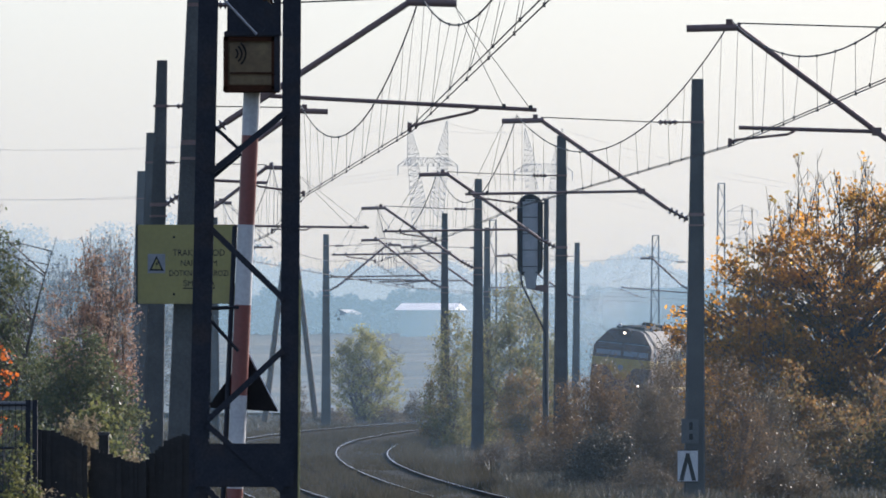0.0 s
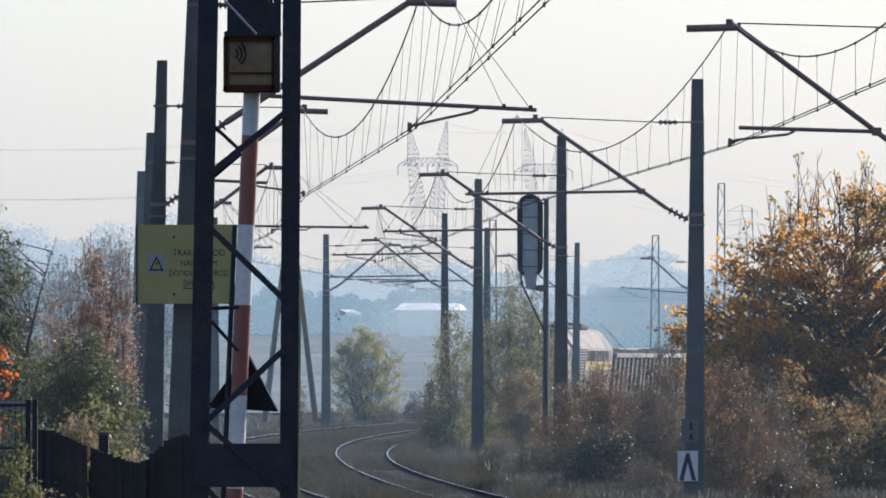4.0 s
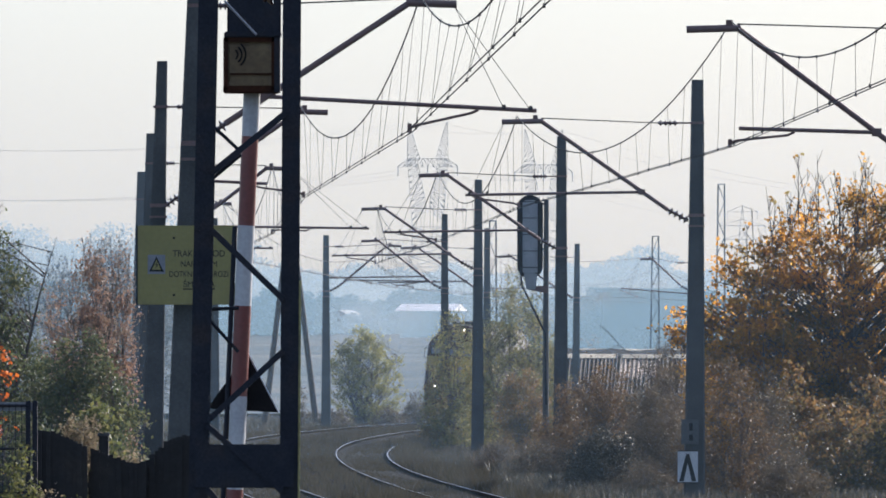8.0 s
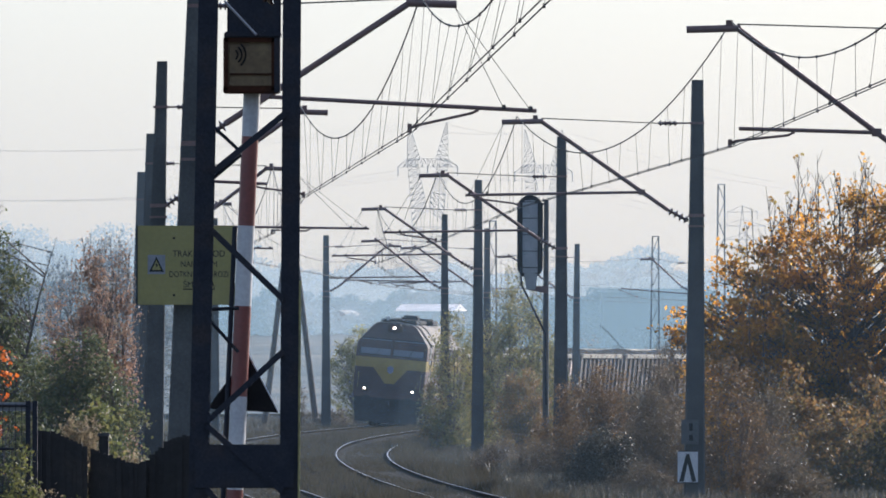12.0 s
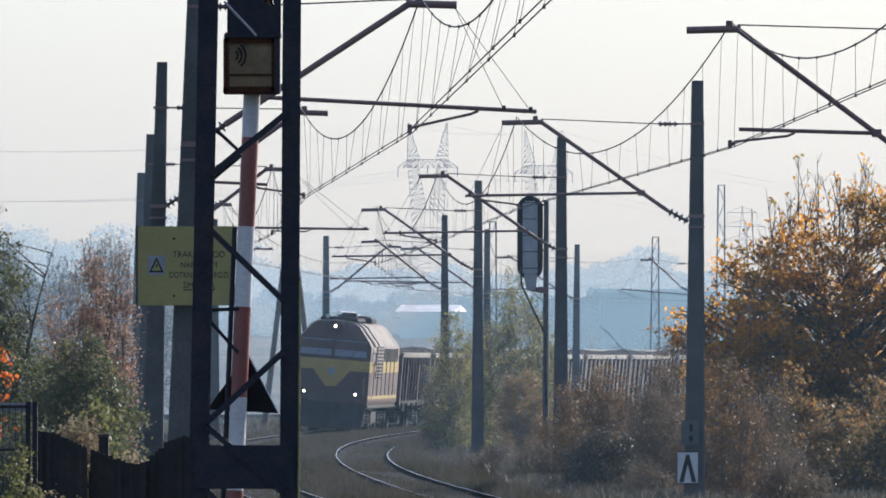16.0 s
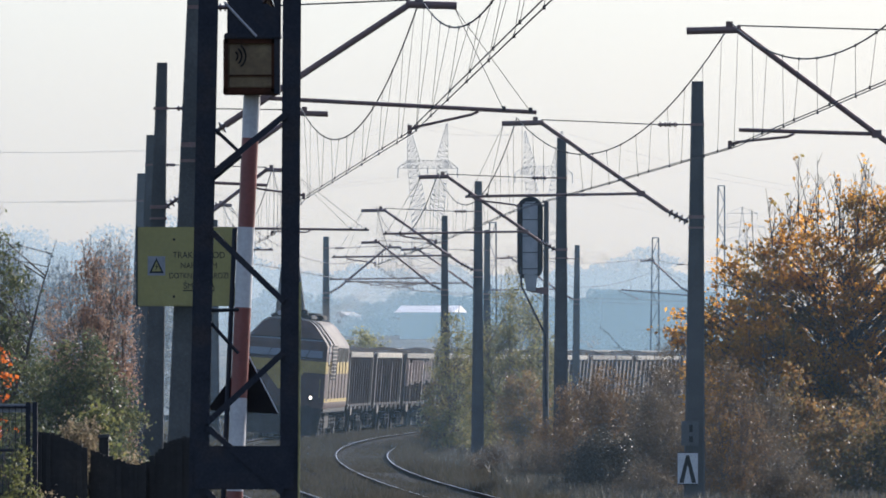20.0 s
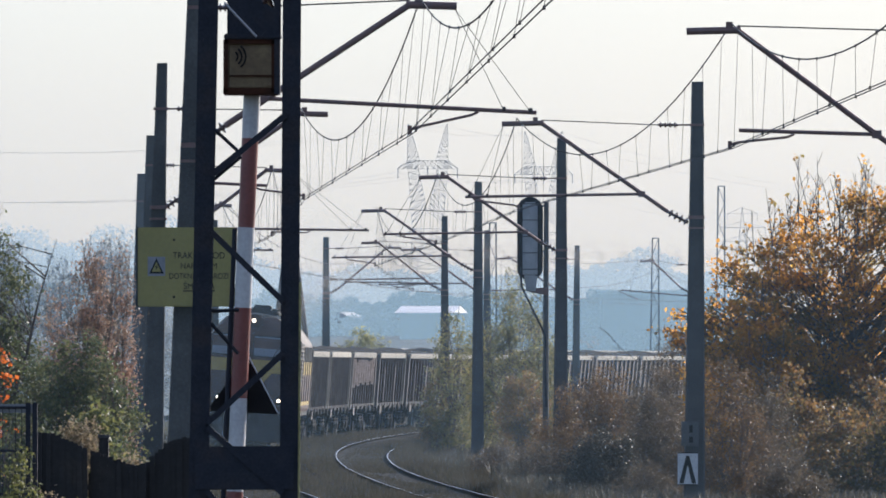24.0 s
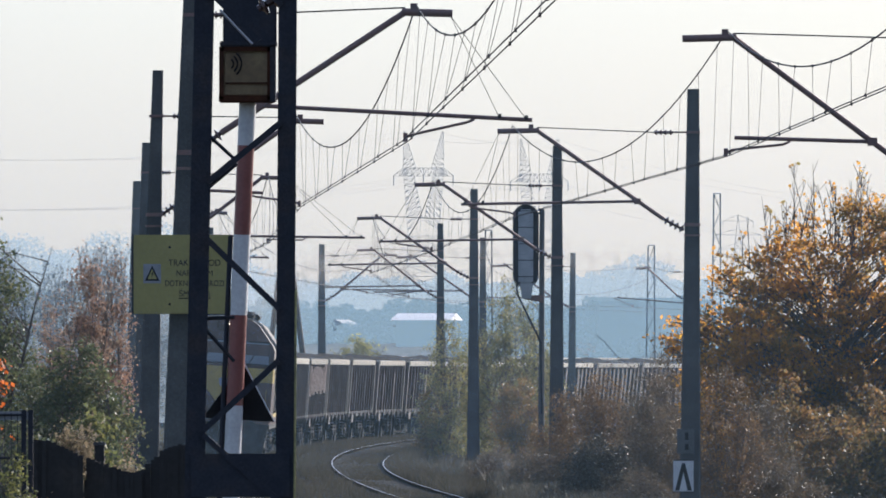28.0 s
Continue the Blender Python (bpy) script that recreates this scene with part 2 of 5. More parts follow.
# ---- masts and overhead line ----
def concrete_mast_shaft(top, w0=0.44, w1=0.24, low=-1.0, lean=0.0):
    s = Shape()
    d0, d1 = w0 * 0.8, w1 * 0.9
    rings = 7
    v, f = [], []
    for i in range(rings):
        k = i / (rings - 1)
        z = low + (top - low) * k
        hw, hd = (w0 + (w1 - w0) * k) / 2, (d0 + (d1 - d0) * k) / 2
        c = 0.03
        x0 = lean * (z - low)
        for x, y in ((-hw + c, -hd), (hw - c, -hd), (hw, -hd + c), (hw, hd - c), (hw - c, hd), (-hw + c, hd), (-hw, hd - c), (-hw, -hd + c)):
            v.append((x + x0, y, z))
    for i in range(rings - 1):
        for k in range(8):
            f.append((i * 8 + k, i * 8 + (k + 1) % 8, (i + 1) * 8 + (k + 1) % 8, (i + 1) * 8 + k))
    f.append(tuple(range((rings - 1) * 8, rings * 8)))
    return s.add(v, f)


def insulator(a, b, r=0.075, n=5):
    rows = [(0.0, 0.03)]
    for i in range(n):
        k, m = (i + 0.5) / n, 0.28 / n
        rows += [(k - m, 0.03), (k - m * 0.3, r), (k + m * 0.3, r), (k + m, 0.03)]
    return Shape().lathe(a, b, rows + [(1.0, 0.03)], 10)


def cantilever(t, side, reach=3.0, end=3.75, arm_end=4.7, contact=3.0, foot_z=5.72, top_z=7.66, tube_z=6.2, hang=True, pull=1, lean=0.0, drop=0.06):
    """The arm that holds the overhead line, towards side (-1 or 1)."""
    def q(x, z, y=0.0):
        return (side * x + lean * (z + 1) * max(0.0, 1 - x), y, z)
    f, top = Vector(q(0.55, foot_z + 0.22)), Vector(q(reach, top_z))
    foot = Vector(q(0.16, foot_z))
    st = Shape().tube(f, top, 0.045, n=10)
    part("strut", st, STEEL_RUST, t, "weathered brown steel tube", True)
    part("strut_insulator", insulator(foot, f, 0.085, 4), PORCELAIN, t, "", True)
    top_arm = Shape().tube(q(reach - 0.05, top_z), q(end, top_z - 0.02), 0.055, n=10)
    top_arm.box(q(reach + 0.12, top_z + 0.07), (0.1, 0.08, 0.1))
    part("top_arm", top_arm, STEEL_RUST, t, "", True)
    part("tie_rod", Shape().tube(q(0.75, 7.62), q(reach, top_z + 0.06), 0.011, n=6), WIRE, t)
    part("tie_insulator", insulator(q(0.38, 7.62), q(0.75, 7.62), 0.06, 4), PORCELAIN, t, "", True)
    part("tie_clamp", Shape().tube(q(0.12, 7.62), q(0.38, 7.62), 0.018, n=6).box(q(0.0, 7.62), (0.29, 0.3, 0.05)), STEEL_RUST, t)
    k = (tube_z - f.z) / (top.z - f.z)
    jx = 0.55 + (reach - 0.55) * k
    part("steady_tube", Shape().tube(q(jx, tube_z), q(arm_end, tube_z - drop), 0.03, n=8).box(q(jx, tube_z), (0.14, 0.12, 0.12)), STEEL_RUST, t, "", True)
    def along(x):
        return tube_z - drop * (x - jx) / (arm_end - jx)
    arm = Shape().path([q(contact + pull * 0.95, along(contact + pull * 0.95) - 0.03), q(contact + pull * 0.85, along(contact + pull * 0.85) - 0.08), q(contact + pull * 0.1, 5.97), q(contact, 5.93)], 0.022)
    arm.box(q(contact, 5.93), (0.06, 0.14, 0.12))
    part("registration_arm", arm, STEEL_RUST, t)
    if hang:
        for back in (0.08, 0.45):
            sw = Shape().tube(q(end - 0.03, top_z - 0.05), q(arm_end - back, along(arm_end - back)), 0.006, n=4)
            sw.box(q(arm_end - back, along(arm_end - back) + 0.03), (0.05, 0.08, 0.06))
            part("stay_wire", sw, WIRE, t)


def concrete_mast(x, y, top, side, rz=0.0, lean=0.0, w0=0.44, w1=0.24, label="", arm=True, **kw):
    t = thing("catenary_mast", pose(x, y, 0, 0, 0, rz), label or "tapered grey concrete railway mast carrying an overhead line arm", "mast", "overhead line masts")
    part("shaft", concrete_mast_shaft(top, w0, w1, lean=lean), CONCRETE, t, "weathered concrete shaft")
    part("foundation", Shape().box((0, 0, -0.75), (0.9, 0.8, 0.7), taper=0.8), CONCRETE, t)
    band = Shape().box((lean * 6.7, 0, 5.72), (0.33, 0.33, 0.07)).box((lean * 6.5, 0, 5.5), (0.335, 0.335, 0.04))
    part("arm_band", band, STEEL_RUST, t)
    if arm:
        cantilever(t, side, lean=lean, **kw)
    return t


def lattice_mast(x, y, top, w, rz=0.0, low=-0.8, label="", leg=0.07, panel=0.9, lean=0.0, taper=0.6, deep=0.35):
    t = thing("lattice_mast", pose(x, y, 0, 0, 0, rz), label or "slim steel lattice railway mast", "mast", "overhead line masts")
    def corner(i, j, z):
        k = 1 - (1 - taper) * (z - low) / (top - low)
        return Vector((i * w / 2 * k + lean * (z - low), j * deep / 2 * k, z))
    for i in (-1, 1):
        for j in (-1, 1):
            a, b = corner(i, j, low), corner(i, j, top)
            s = Shape()
            c = (a + b) / 2
            m = Matrix.Identity(3)
            m[0][2], m[1][2] = (b - a).x / (b - a).z, (b - a).y / (b - a).z
            s.box(c + Vector((0, j * leg * 0.4, 0)), (leg, leg * 0.15, (b - a).length), m)
            s.box(c + Vector((-i * leg * 0.42, 0, 0)) + Vector((i * leg * 0.84, 0, 0)), (leg * 0.15, leg, (b - a).length), m)
            part("leg", s, LATTICE, t)
    n = int((top - low) / panel)
    for k in range(n):
        z0, z1 = low + (top - low) * k / n, low + (top - low) * (k + 1) / n
        for j in (-1, 1):
            i = 1 if k % 2 else -1
            part("brace", Shape().tube(corner(i, j, z0), corner(-i, j, z1), leg * 0.28, n=5), LATTICE, t)
    part("cap", Shape().box(corner(0, 0, top), (w * taper + leg, deep * taper + leg, 0.05)), GALV, t)
    return t


def overhead_line(points, label):
    """Messenger, two contact wires and droppers through the given supports (x, y, z of messenger, x of contact)."""
    for (x0, y0, z0, c0), (x1, y1, z1, c1) in zip(points, points[1:]):
        t = thing("overhead_wire_span", pose(0, 0, 0), label, "overhead wire", "overhead line")
        a, b = Vector((x0, y0, z0)), Vector((x1, y1, z1))
        sag = min(1.28, 1.27 * ((b - a).length / 65.0) ** 2)
        mess = []
        for i in range(25):
            k = i / 24
            p = a.lerp(b, k)
            p.z -= 4 * sag * k * (1 - k)
            mess.append(p)
        part("messenger_wire", Shape().path(mess, 0.011, 5), WIRE, t)
        for o in (-0.04, 0.04):
            con = []
            for i in range(13):
                k = i / 12
                con.append(Vector((c0 + o, y0, 5.88)).lerp(Vector((c1 + o, y1, 5.88)), k))
            part("contact_wire", Shape().path(con, 0.008, 5), WIRE, t)
        n = max(4, int((b - a).length / 4.3))
        for i in range(n):
            k = (i + 0.5) / n
            p = a.lerp(b, k)
            p.z -= 4 * sag * k * (1 - k)
            o = 0.04 if i % 2 else -0.04
            q = Vector((c0 + o, y0, 5.88)).lerp(Vector((c1 + o, y1, 5.88)), k)
            d = Shape().tube(p, q, 0.0045, n=4)
            d.box(q, (0.026, 0.04, 0.042)).box(p, (0.024, 0.04, 0.04))
            part("dropper", d, WIRE, t)


CONTACT_R, CONTACT_L = [], []


def right_mast(x, y, top, contact=3.2, clamp=0.25, **kw):
    m = concrete_mast(x, y, top, -1, contact=contact, **kw)
    CONTACT_R.append((x - kw.get("reach", 3.0) - clamp, y, kw.get("top_z", 7.66) + 0.1, x - contact))
    return m


def left_mast(x, y, top, contact=3.0, clamp=0.15, **kw):
    m = concrete_mast(x, y, top, 1, contact=contact, **kw)
    CONTACT_L.append((x + kw.get("reach", 3.0) + clamp, y, kw.get("top_z", 7.66) + 0.1, x + contact))
    return m


# inner track, along its inner side
right_mast(8.8, 104, 8.5, contact=3.3, top_z=7.7)
right_mast(7.533, 170, 8.5, contact=3.3, clamp=0.09, reach=3.19, end=3.94, arm_end=3.17, foot_z=5.43, top_z=7.63, tube_z=6.09, drop=-0.06, pull=-1, hang=False)
right_mast(5.158, 237, 8.509, contact=3.6, clamp=0.5, foot_z=5.61, reach=3.14, end=3.95, lean=0.008, w0=0.46)
right_mast(3.11, 305, 8.68, contact=3.3, lean=0.003)
right_mast(1.112, 372, 8.59, contact=3.3, lean=0.003)
# between the tracks and on the outer side
CONTACT_L.append((1.25, 96, 7.86, 1.02))
left_mast(-3.66, 159, 8.7, lean=0.033, contact=3.2, reach=3.2, end=3.85, arm_end=4.95, foot_z=5.77, tube_z=6.37, drop=0.2, w0=0.5, w1=0.29)
left_mast(-5.637, 222, 8.5, contact=2.95, clamp=0.05, reach=2.85, end=3.42, arm_end=2.25, pull=-1, hang=False, top_z=7.53, lean=0.024, w0=0.46, w1=0.2)
left_mast(-7.432, 285, 8.358, contact=3.2, reach=3.07, end=3.73, arm_end=5.6, foot_z=5.4, top_z=7.5, tube_z=6.07, lean=0.024, w1=0.25)
left_mast(-9.331, 348, 8.45, contact=2.7, reach=2.5, end=2.95, arm_end=4.2, foot_z=5.5, top_z=7.5, lean=0.024, w1=0.25)
concrete_mast(-9.189, 464, 8.5, 1, arm=False, label="weathered grey concrete anchor mast beside the line")
concrete_mast(0.069, 470, 8.736, -1, reach=2.7, end=3.4)
right_mast(1.908, 499, 8.497)
right_mast(6.194, 540, 8.259, lean=0.01)
right_mast(12.33, 570, 8.5, reach=1.98, end=2.58, arm_end=3.53, contact=2.73, foot_z=6.25, top_z=7.81, tube_z=6.08, drop=-0.28)
left_mast(-4.972, 490, 8.104, reach=2.6, end=3.2)
CONTACT_R.append((19.0, 640, 7.7, 19.0))
lattice_mast(11.367, 620, 9.477, 0.55, lean=0.006)
lattice_mast(14.412, 600, 11.965, 0.55, lean=0.006)
lattice_mast(2.361, 560, 9.563, 0.5, lean=0.006)
CONTACT_L.append((2.5, 560, 7.7, 2.6))
CONTACT_L.append((11.5, 620, 7.8, 11.6))
overhead_line(CONTACT_R, "sagging messenger and contact wires of the inner track")
overhead_line(CONTACT_L, "sagging messenger and contact wires of the outer track")


# ---- the near lattice mast ----
# Lichen yellow, light enough to paint in the sun on the leg's edge.
SUNLIT_LICHEN = material("sunlit_yellow_lichen", [(0.2, 0.19, 0.09), (0.28, 0.26, 0.12), (0.14, 0.14, 0.09)], 2, 0.9, fine=30, stain=0.4, spec=0.1)


def near_lattice_mast():
    t = thing("lattice_mast", pose(-1.666, 96, 0), "dark steel lattice mast of two channel legs with lacing bars", "mast", "overhead line masts")
    lean = 0.02
    z_mid = 3.636

    def q(x, z, y=0.0):
        return Vector((x + (lean - 0.019 * (x + 0.33)) * (z - z_mid), y, z))
    legs = ((-0.329, 0.16), (0.395, 0.15))
    for x, w in legs:
        s = Shape()
        a, b = q(x, -0.9), q(x, 9.2)
        m = Matrix.Rotation(math.atan(lean - 0.019 * (x + 0.33)), 3, "Y")
        c, ln = (a + b) / 2, (b - a).length
        s.box(c, (0.012, 0.24, ln), m)
        d = 1 if x < 0 else -1
        s.box(c + Vector((0, -0.126, 0)), (w, 0.014, ln), m).box(c + Vector((0, 0.126, 0)), (w, 0.014, ln), m)
        for k in range(24):
            for e in (-0.3, 0.3):
                s.tube(q(x + e * w, -0.6 + 0.4 * k, -0.133), q(x + e * w, -0.6 + 0.4 * k, -0.147), 0.016, n=6)
        leg = part("leg", s, STEEL_DARK, t, "dark steel channel leg with rivets")
        if x > 0:
            a2, b2 = q(x + w / 2 + 0.006, -0.8, -0.124), q(x + w / 2 + 0.006, 3.382, -0.124)
            part("edge_bead", Shape().box((a2 + b2) / 2, (0.018, 0.03, (b2 - a2).length), m), SUNLIT_LICHEN, leg, "yellowish lichen-covered edge, lightened as by sunlight")
    x0, x1 = legs[0][0] + 0.06, legs[1][0] - 0.05
    for z0, z1, back in ((3.806, 3.218, 0), (2.206, 2.794, 0), (2.173, 1.627, 0), (4.276, 4.771, 0), 
                         (1.655, 0.95, 0), (0.1, 0.9, 0), (6.3, 5.75, 0), (6.4, 7.0, 0), (7.7, 7.1, 0), (7.8, 8.4, 0)):
        y = 0.14 if back else -0.14
        a, b = q(x0, z0, y), q(x1, z1, y)
        m = (b - a).to_track_quat("Z", "Y").to_matrix()
        part("lacing_bar", Shape().box((a + b) / 2, (0.055, 0.05, (b - a).length), m), STEEL_DARK, t)
    a, b = q(x0, 5.853, -0.14), q(0.151, 5.448, -0.14)
    part("lacing_bar", Shape().box((a + b) / 2, (0.055, 0.05, (b - a).length), (b - a).to_track_quat("Z", "Y").to_matrix()), STEEL_DARK, t)
    for z0, z1 in ((4.667, 4.451), (4.229, 4.432), (3.053, 2.785), (3.142, 3.152)):
        a, b = q(x0, z0, 0.1), q(-0.028, z1, 0.1)
        part("stay_bar", Shape().tube(a, b, 0.016, n=6), STEEL_DARK, t)
    for z0, z1 in ((1.655, 2.018), (0.2, 0.6), (8.9, 9.2)):
        part("batten_plate", Shape().soft_box(q((x0 + x1) / 2, (z0 + z1) / 2, -0.145), (x1 - x0 + 0.22, 0.016, z1 - z0), 0.005), STEEL_DARK, t, "broad riveted plate across the legs")
    part("foundation", Shape().box((0, 0, -0.75), (1.4, 1.0, 0.7), taper=0.85), CONCRETE, t)
    cantilever(t, 1, reach=3.2, end=3.9, contact=2.75, arm_end=4.6)
    return t


near_lattice_mast()


# ---- plants ----
LEAF = {}
for _key, _name, _cols, _thru, _patch in (
        ("orange", "orange_brown_leaf", [(0.12, 0.11, 0.038), (0.19, 0.14, 0.04), (0.3, 0.165, 0.038), (0.44, 0.21, 0.038), (0.58, 0.28, 0.042), (0.7, 0.46, 0.08)], 0.78, 0.72),
        ("flame", "bright_orange_leaf", [(0.38, 0.09, 0.018), (0.46, 0.13, 0.022)], 0.5, 0.0),
        ("green", "dull_green_leaf", [(0.085, 0.1, 0.05), (0.12, 0.13, 0.06), (0.18, 0.17, 0.07), (0.25, 0.21, 0.085), (0.23, 0.15, 0.07)], 0.5, 0.4),
        ("olive", "yellowing_olive_leaf", [(0.07, 0.085, 0.034), (0.11, 0.12, 0.042), (0.19, 0.175, 0.055)], 0.45, 0.3),
        ("dark", "dark_green_leaf", [(0.048, 0.062, 0.036), (0.063, 0.08, 0.043), (0.095, 0.107, 0.05), (0.17, 0.15, 0.065)], 0.45, 0.4),
        ("brown", "withered_brown_leaf", [(0.065, 0.058, 0.042), (0.085, 0.07, 0.047), (0.11, 0.08, 0.05), (0.085, 0.075, 0.056), (0.24, 0.15, 0.07)], 0.4, 0.3),
        ("rust", "rust_brown_leaf", [(0.07, 0.06, 0.037), (0.11, 0.07, 0.036), (0.16, 0.092, 0.04), (0.1, 0.078, 0.046), (0.32, 0.18, 0.06)], 0.45, 0.45),
        ("shade", "hollow_shade_leaf", [(0.03, 0.032, 0.024), (0.04, 0.038, 0.028), (0.055, 0.046, 0.032)], 0.3, 0.3),
        ("red", "reddish_leaf", [(0.16, 0.14, 0.1), (0.2, 0.15, 0.11), (0.27, 0.16, 0.11), (0.32, 0.18, 0.11)], 0.5, 0.7),
        ("straw", "dry_seed_heads", [(0.13, 0.11, 0.074), (0.19, 0.155, 0.1), (0.28, 0.225, 0.145)], 0.45, 0.3),
        ("mixed", "mixed_autumn_leaf", [(0.05, 0.05, 0.024), (0.065, 0.058, 0.026), (0.09, 0.07, 0.028), (0.08, 0.056, 0.026), (0.4, 0.28, 0.05)], 0.55, 0.3),
        ("yellow", "yellow_green_leaf", [(0.14, 0.15, 0.065), (0.22, 0.21, 0.075), (0.34, 0.3, 0.1)], 0.6, 0.4),
        ("amber", "faded_amber_leaf", [(0.09, 0.08, 0.04), (0.13, 0.098, 0.04), (0.18, 0.105, 0.04), (0.27, 0.14, 0.045)], 0.5, 0.4)):
    LEAF[_key] = material(_name, _cols, 1.1, 0.5, island=True, bump=0, stain=0.1, through_light=_thru, spec=0.12, patch=_patch)
# Distance haze is mixed into this pale grey-green leaf colour.
LEAF["grey"] = material("haze_grey_leaf", [(0.15, 0.18, 0.19), (0.2, 0.22, 0.22)], 3, 0.9, island=True, bump=0, stain=0.1, through_light=0.5)
BARK = material("grey_brown_bark", [(0.05, 0.04, 0.035), (0.1, 0.085, 0.07)], 6, 0.9, fine=40, stain=0.4)
STRAW = material("dry_straw_grass", [(0.044, 0.038, 0.027), (0.072, 0.06, 0.042), (0.037, 0.036, 0.022), (0.031, 0.033, 0.02)], 3, 0.6, island=True, bump=0, stain=0.1, through_light=0.35)


def quads(centres, sizes, rng, flat=0.0, stretch=1.6):
    """Small folded leaf blades at the given places, turned at random."""
    n = len(centres)
    a = rng.normal(size=(n, 3))
    a[:, 2] *= 1 - flat
    a /= np.linalg.norm(a, axis=1)[:, None]
    b = np.cross(a, rng.normal(size=(n, 3)))
    b /= np.linalg.norm(b, axis=1)[:, None]
    c = np.cross(a, b)
    s = sizes[:, None]
    p0 = centres - a * s * stretch * 0.5
    p1 = centres + b * s * 0.5 + c * s * 0.12
    p2 = centres + a * s * stretch * 0.5
    p3 = centres - b * s * 0.5 + c * s * 0.12
    v = np.stack([p0, p1, p2, p3], 1).reshape(-1, 3)
    i = np.arange(n)[:, None] * 4
    f = np.concatenate([i + np.array([[0, 1, 2]]), i + np.array([[0, 2, 3]])], 0)
    return v, f


def tri_mesh(name, v, f, mat):
    me = bpy.data.meshes.new(name)
    me.vertices.add(len(v))
    me.vertices.foreach_set("co", np.asarray(v, dtype=np.float32).ravel())
    me.loops.add(len(f) * 3)
    me.loops.foreach_set("vertex_index", np.asarray(f, dtype=np.int32).ravel())
    me.polygons.add(len(f))
    me.polygons.foreach_set("loop_start", np.arange(0, len(f) * 3, 3, dtype=np.int32))
    me.materials.append(mat)
    me.update(calc_edges=True)
    return me


def plant(name, x, y, z, height, width, leaf, label, category="tree", seed=1, sprays=300, per=60, size=0.08, spread=0.35, profile=None, stems=1, deep=None, group="", lumps=0.25,
          hollow=0.0, upright=0.35, shoots=0, shoot_len=0.2, trunk=0.016, gaps=0.35, stretch=1.6, flat=1.0):
    """A plant whose branches reach out to sprays of leaves spread through an uneven crown; the profile gives its half-width by height."""
    rng = np.random.default_rng(seed)
    deep = deep or width
    t = thing(name, pose(x, y, z), label, category, group)
    hs, rs = zip(*(profile or [(0.03, 0.5), (0.2, 0.8), (0.45, 1.0), (0.7, 0.85), (0.88, 0.5), (1.0, 0.1)]))
    grid = np.linspace(hs[0], hs[-1], 60)
    area = np.interp(grid, hs, rs) ** 1.6
    q = rng.choice(grid, size=sprays, p=area / area.sum()) + rng.uniform(-0.01, 0.01, sprays)
    an = rng.uniform(0, 2 * math.pi, sprays)
    rad = np.sqrt(rng.uniform(hollow ** 2, 1, sprays)) * np.interp(q, hs, rs)
    lump = np.array([noise.noise(Vector((math.cos(a) * 1.7 + seed, math.sin(a) * 1.7, h * 5.0))) for a, h in zip(an, q)])
    rad *= 1 + lumps * 1.6 * lump
    tx, ty, tz = np.cos(an) * rad * width / 2, np.sin(an) * rad * deep / 2, np.maximum(q * height, 0.04)
    wood = Shape()
    lines = []
    r0 = height * trunk / (1 + 0.35 * (stems > 1))
    for k in range(stems):
        lean = (rng.normal() * width * 0.1, rng.normal() * deep * 0.1) if stems > 1 else (0.0, 0.0)
        foot = (rng.normal() * width * 0.05, rng.normal() * deep * 0.05) if stems > 1 else (0.0, 0.0)
        h = height * (0.92 if k == 0 else rng.uniform(0.65, 0.92))
        pts = [Vector((foot[0] + lean[0] * i / 3 + rng.normal() * 0.012 * height * (i > 0), foot[1] + lean[1] * i / 3 + rng.normal() * 0.012 * height * (i > 0), h * i / 6)) for i in range(7)]
        lines.append((pts, h))
        for i in range(6):
            wood.tube(pts[i], pts[i + 1], r0 * (1 - i / 6.3), r0 * (1 - (i + 1) / 6.3), 6)
    cs, share = [], rng.uniform(0.0, 1.0, sprays) ** gaps
    for i in range(sprays):
        e = Vector((tx[i], ty[i], tz[i]))
        pts, h = min((lines[k] for k in rng.integers(0, stems, 2)), key=lambda l: (l[0][4] - e).length)
        reach = math.hypot(tx[i], ty[i])
        hb = max(0.02 * height, min(e.z - reach * upright, h * 0.97) * rng.uniform(0.8, 1.0)) / h * 6
        j = min(5, int(hb))
        b = pts[j].lerp(pts[j + 1], min(1.0, hb - j))
        m = b.lerp(e, 0.5) + Vector((rng.normal() * 0.05, rng.normal() * 0.05, 0.06)) * (e - b).length
        m.z = max(m.z, 0.03)
        rb = max(0.004, 0.011 * (e - b).length * trunk / 0.016)
        wood.tube(b, m, rb, rb * 0.7, 4)
        wood.tube(m, e, rb * 0.7, rb * 0.3, 4)
        ends = []
        out = (e - b).normalized()
        for u in range(4):
            d = (Vector(rng.normal(size=3)) * 0.7 + out * 0.6 + Vector((0, 0, 0.35))).normalized() * spread * rng.uniform(0.6, 1.3)
            a = m.lerp(e, rng.uniform(0.5, 1.0))
            d.z *= flat
            c = a + d
            c.z = max(c.z, 0.04)
            wood.tube(a, c, rb * 0.32, rb * 0.14, 3)
            ends.append((np.array(a), np.array(c)))
        n = int(per * share[i] * 1.5)
        if n < 1:
            continue
        w = rng.integers(0, 4, n)
        u = rng.uniform(0.15, 1.1, n)[:, None]
        A, C = np.array([p for p, _ in ends]), np.array([p for _, p in ends])
        cs.append(A[w] * (1 - u) + C[w] * u + rng.normal(size=(n, 3)) * spread * 0.26 * np.array([1, 1, flat]))
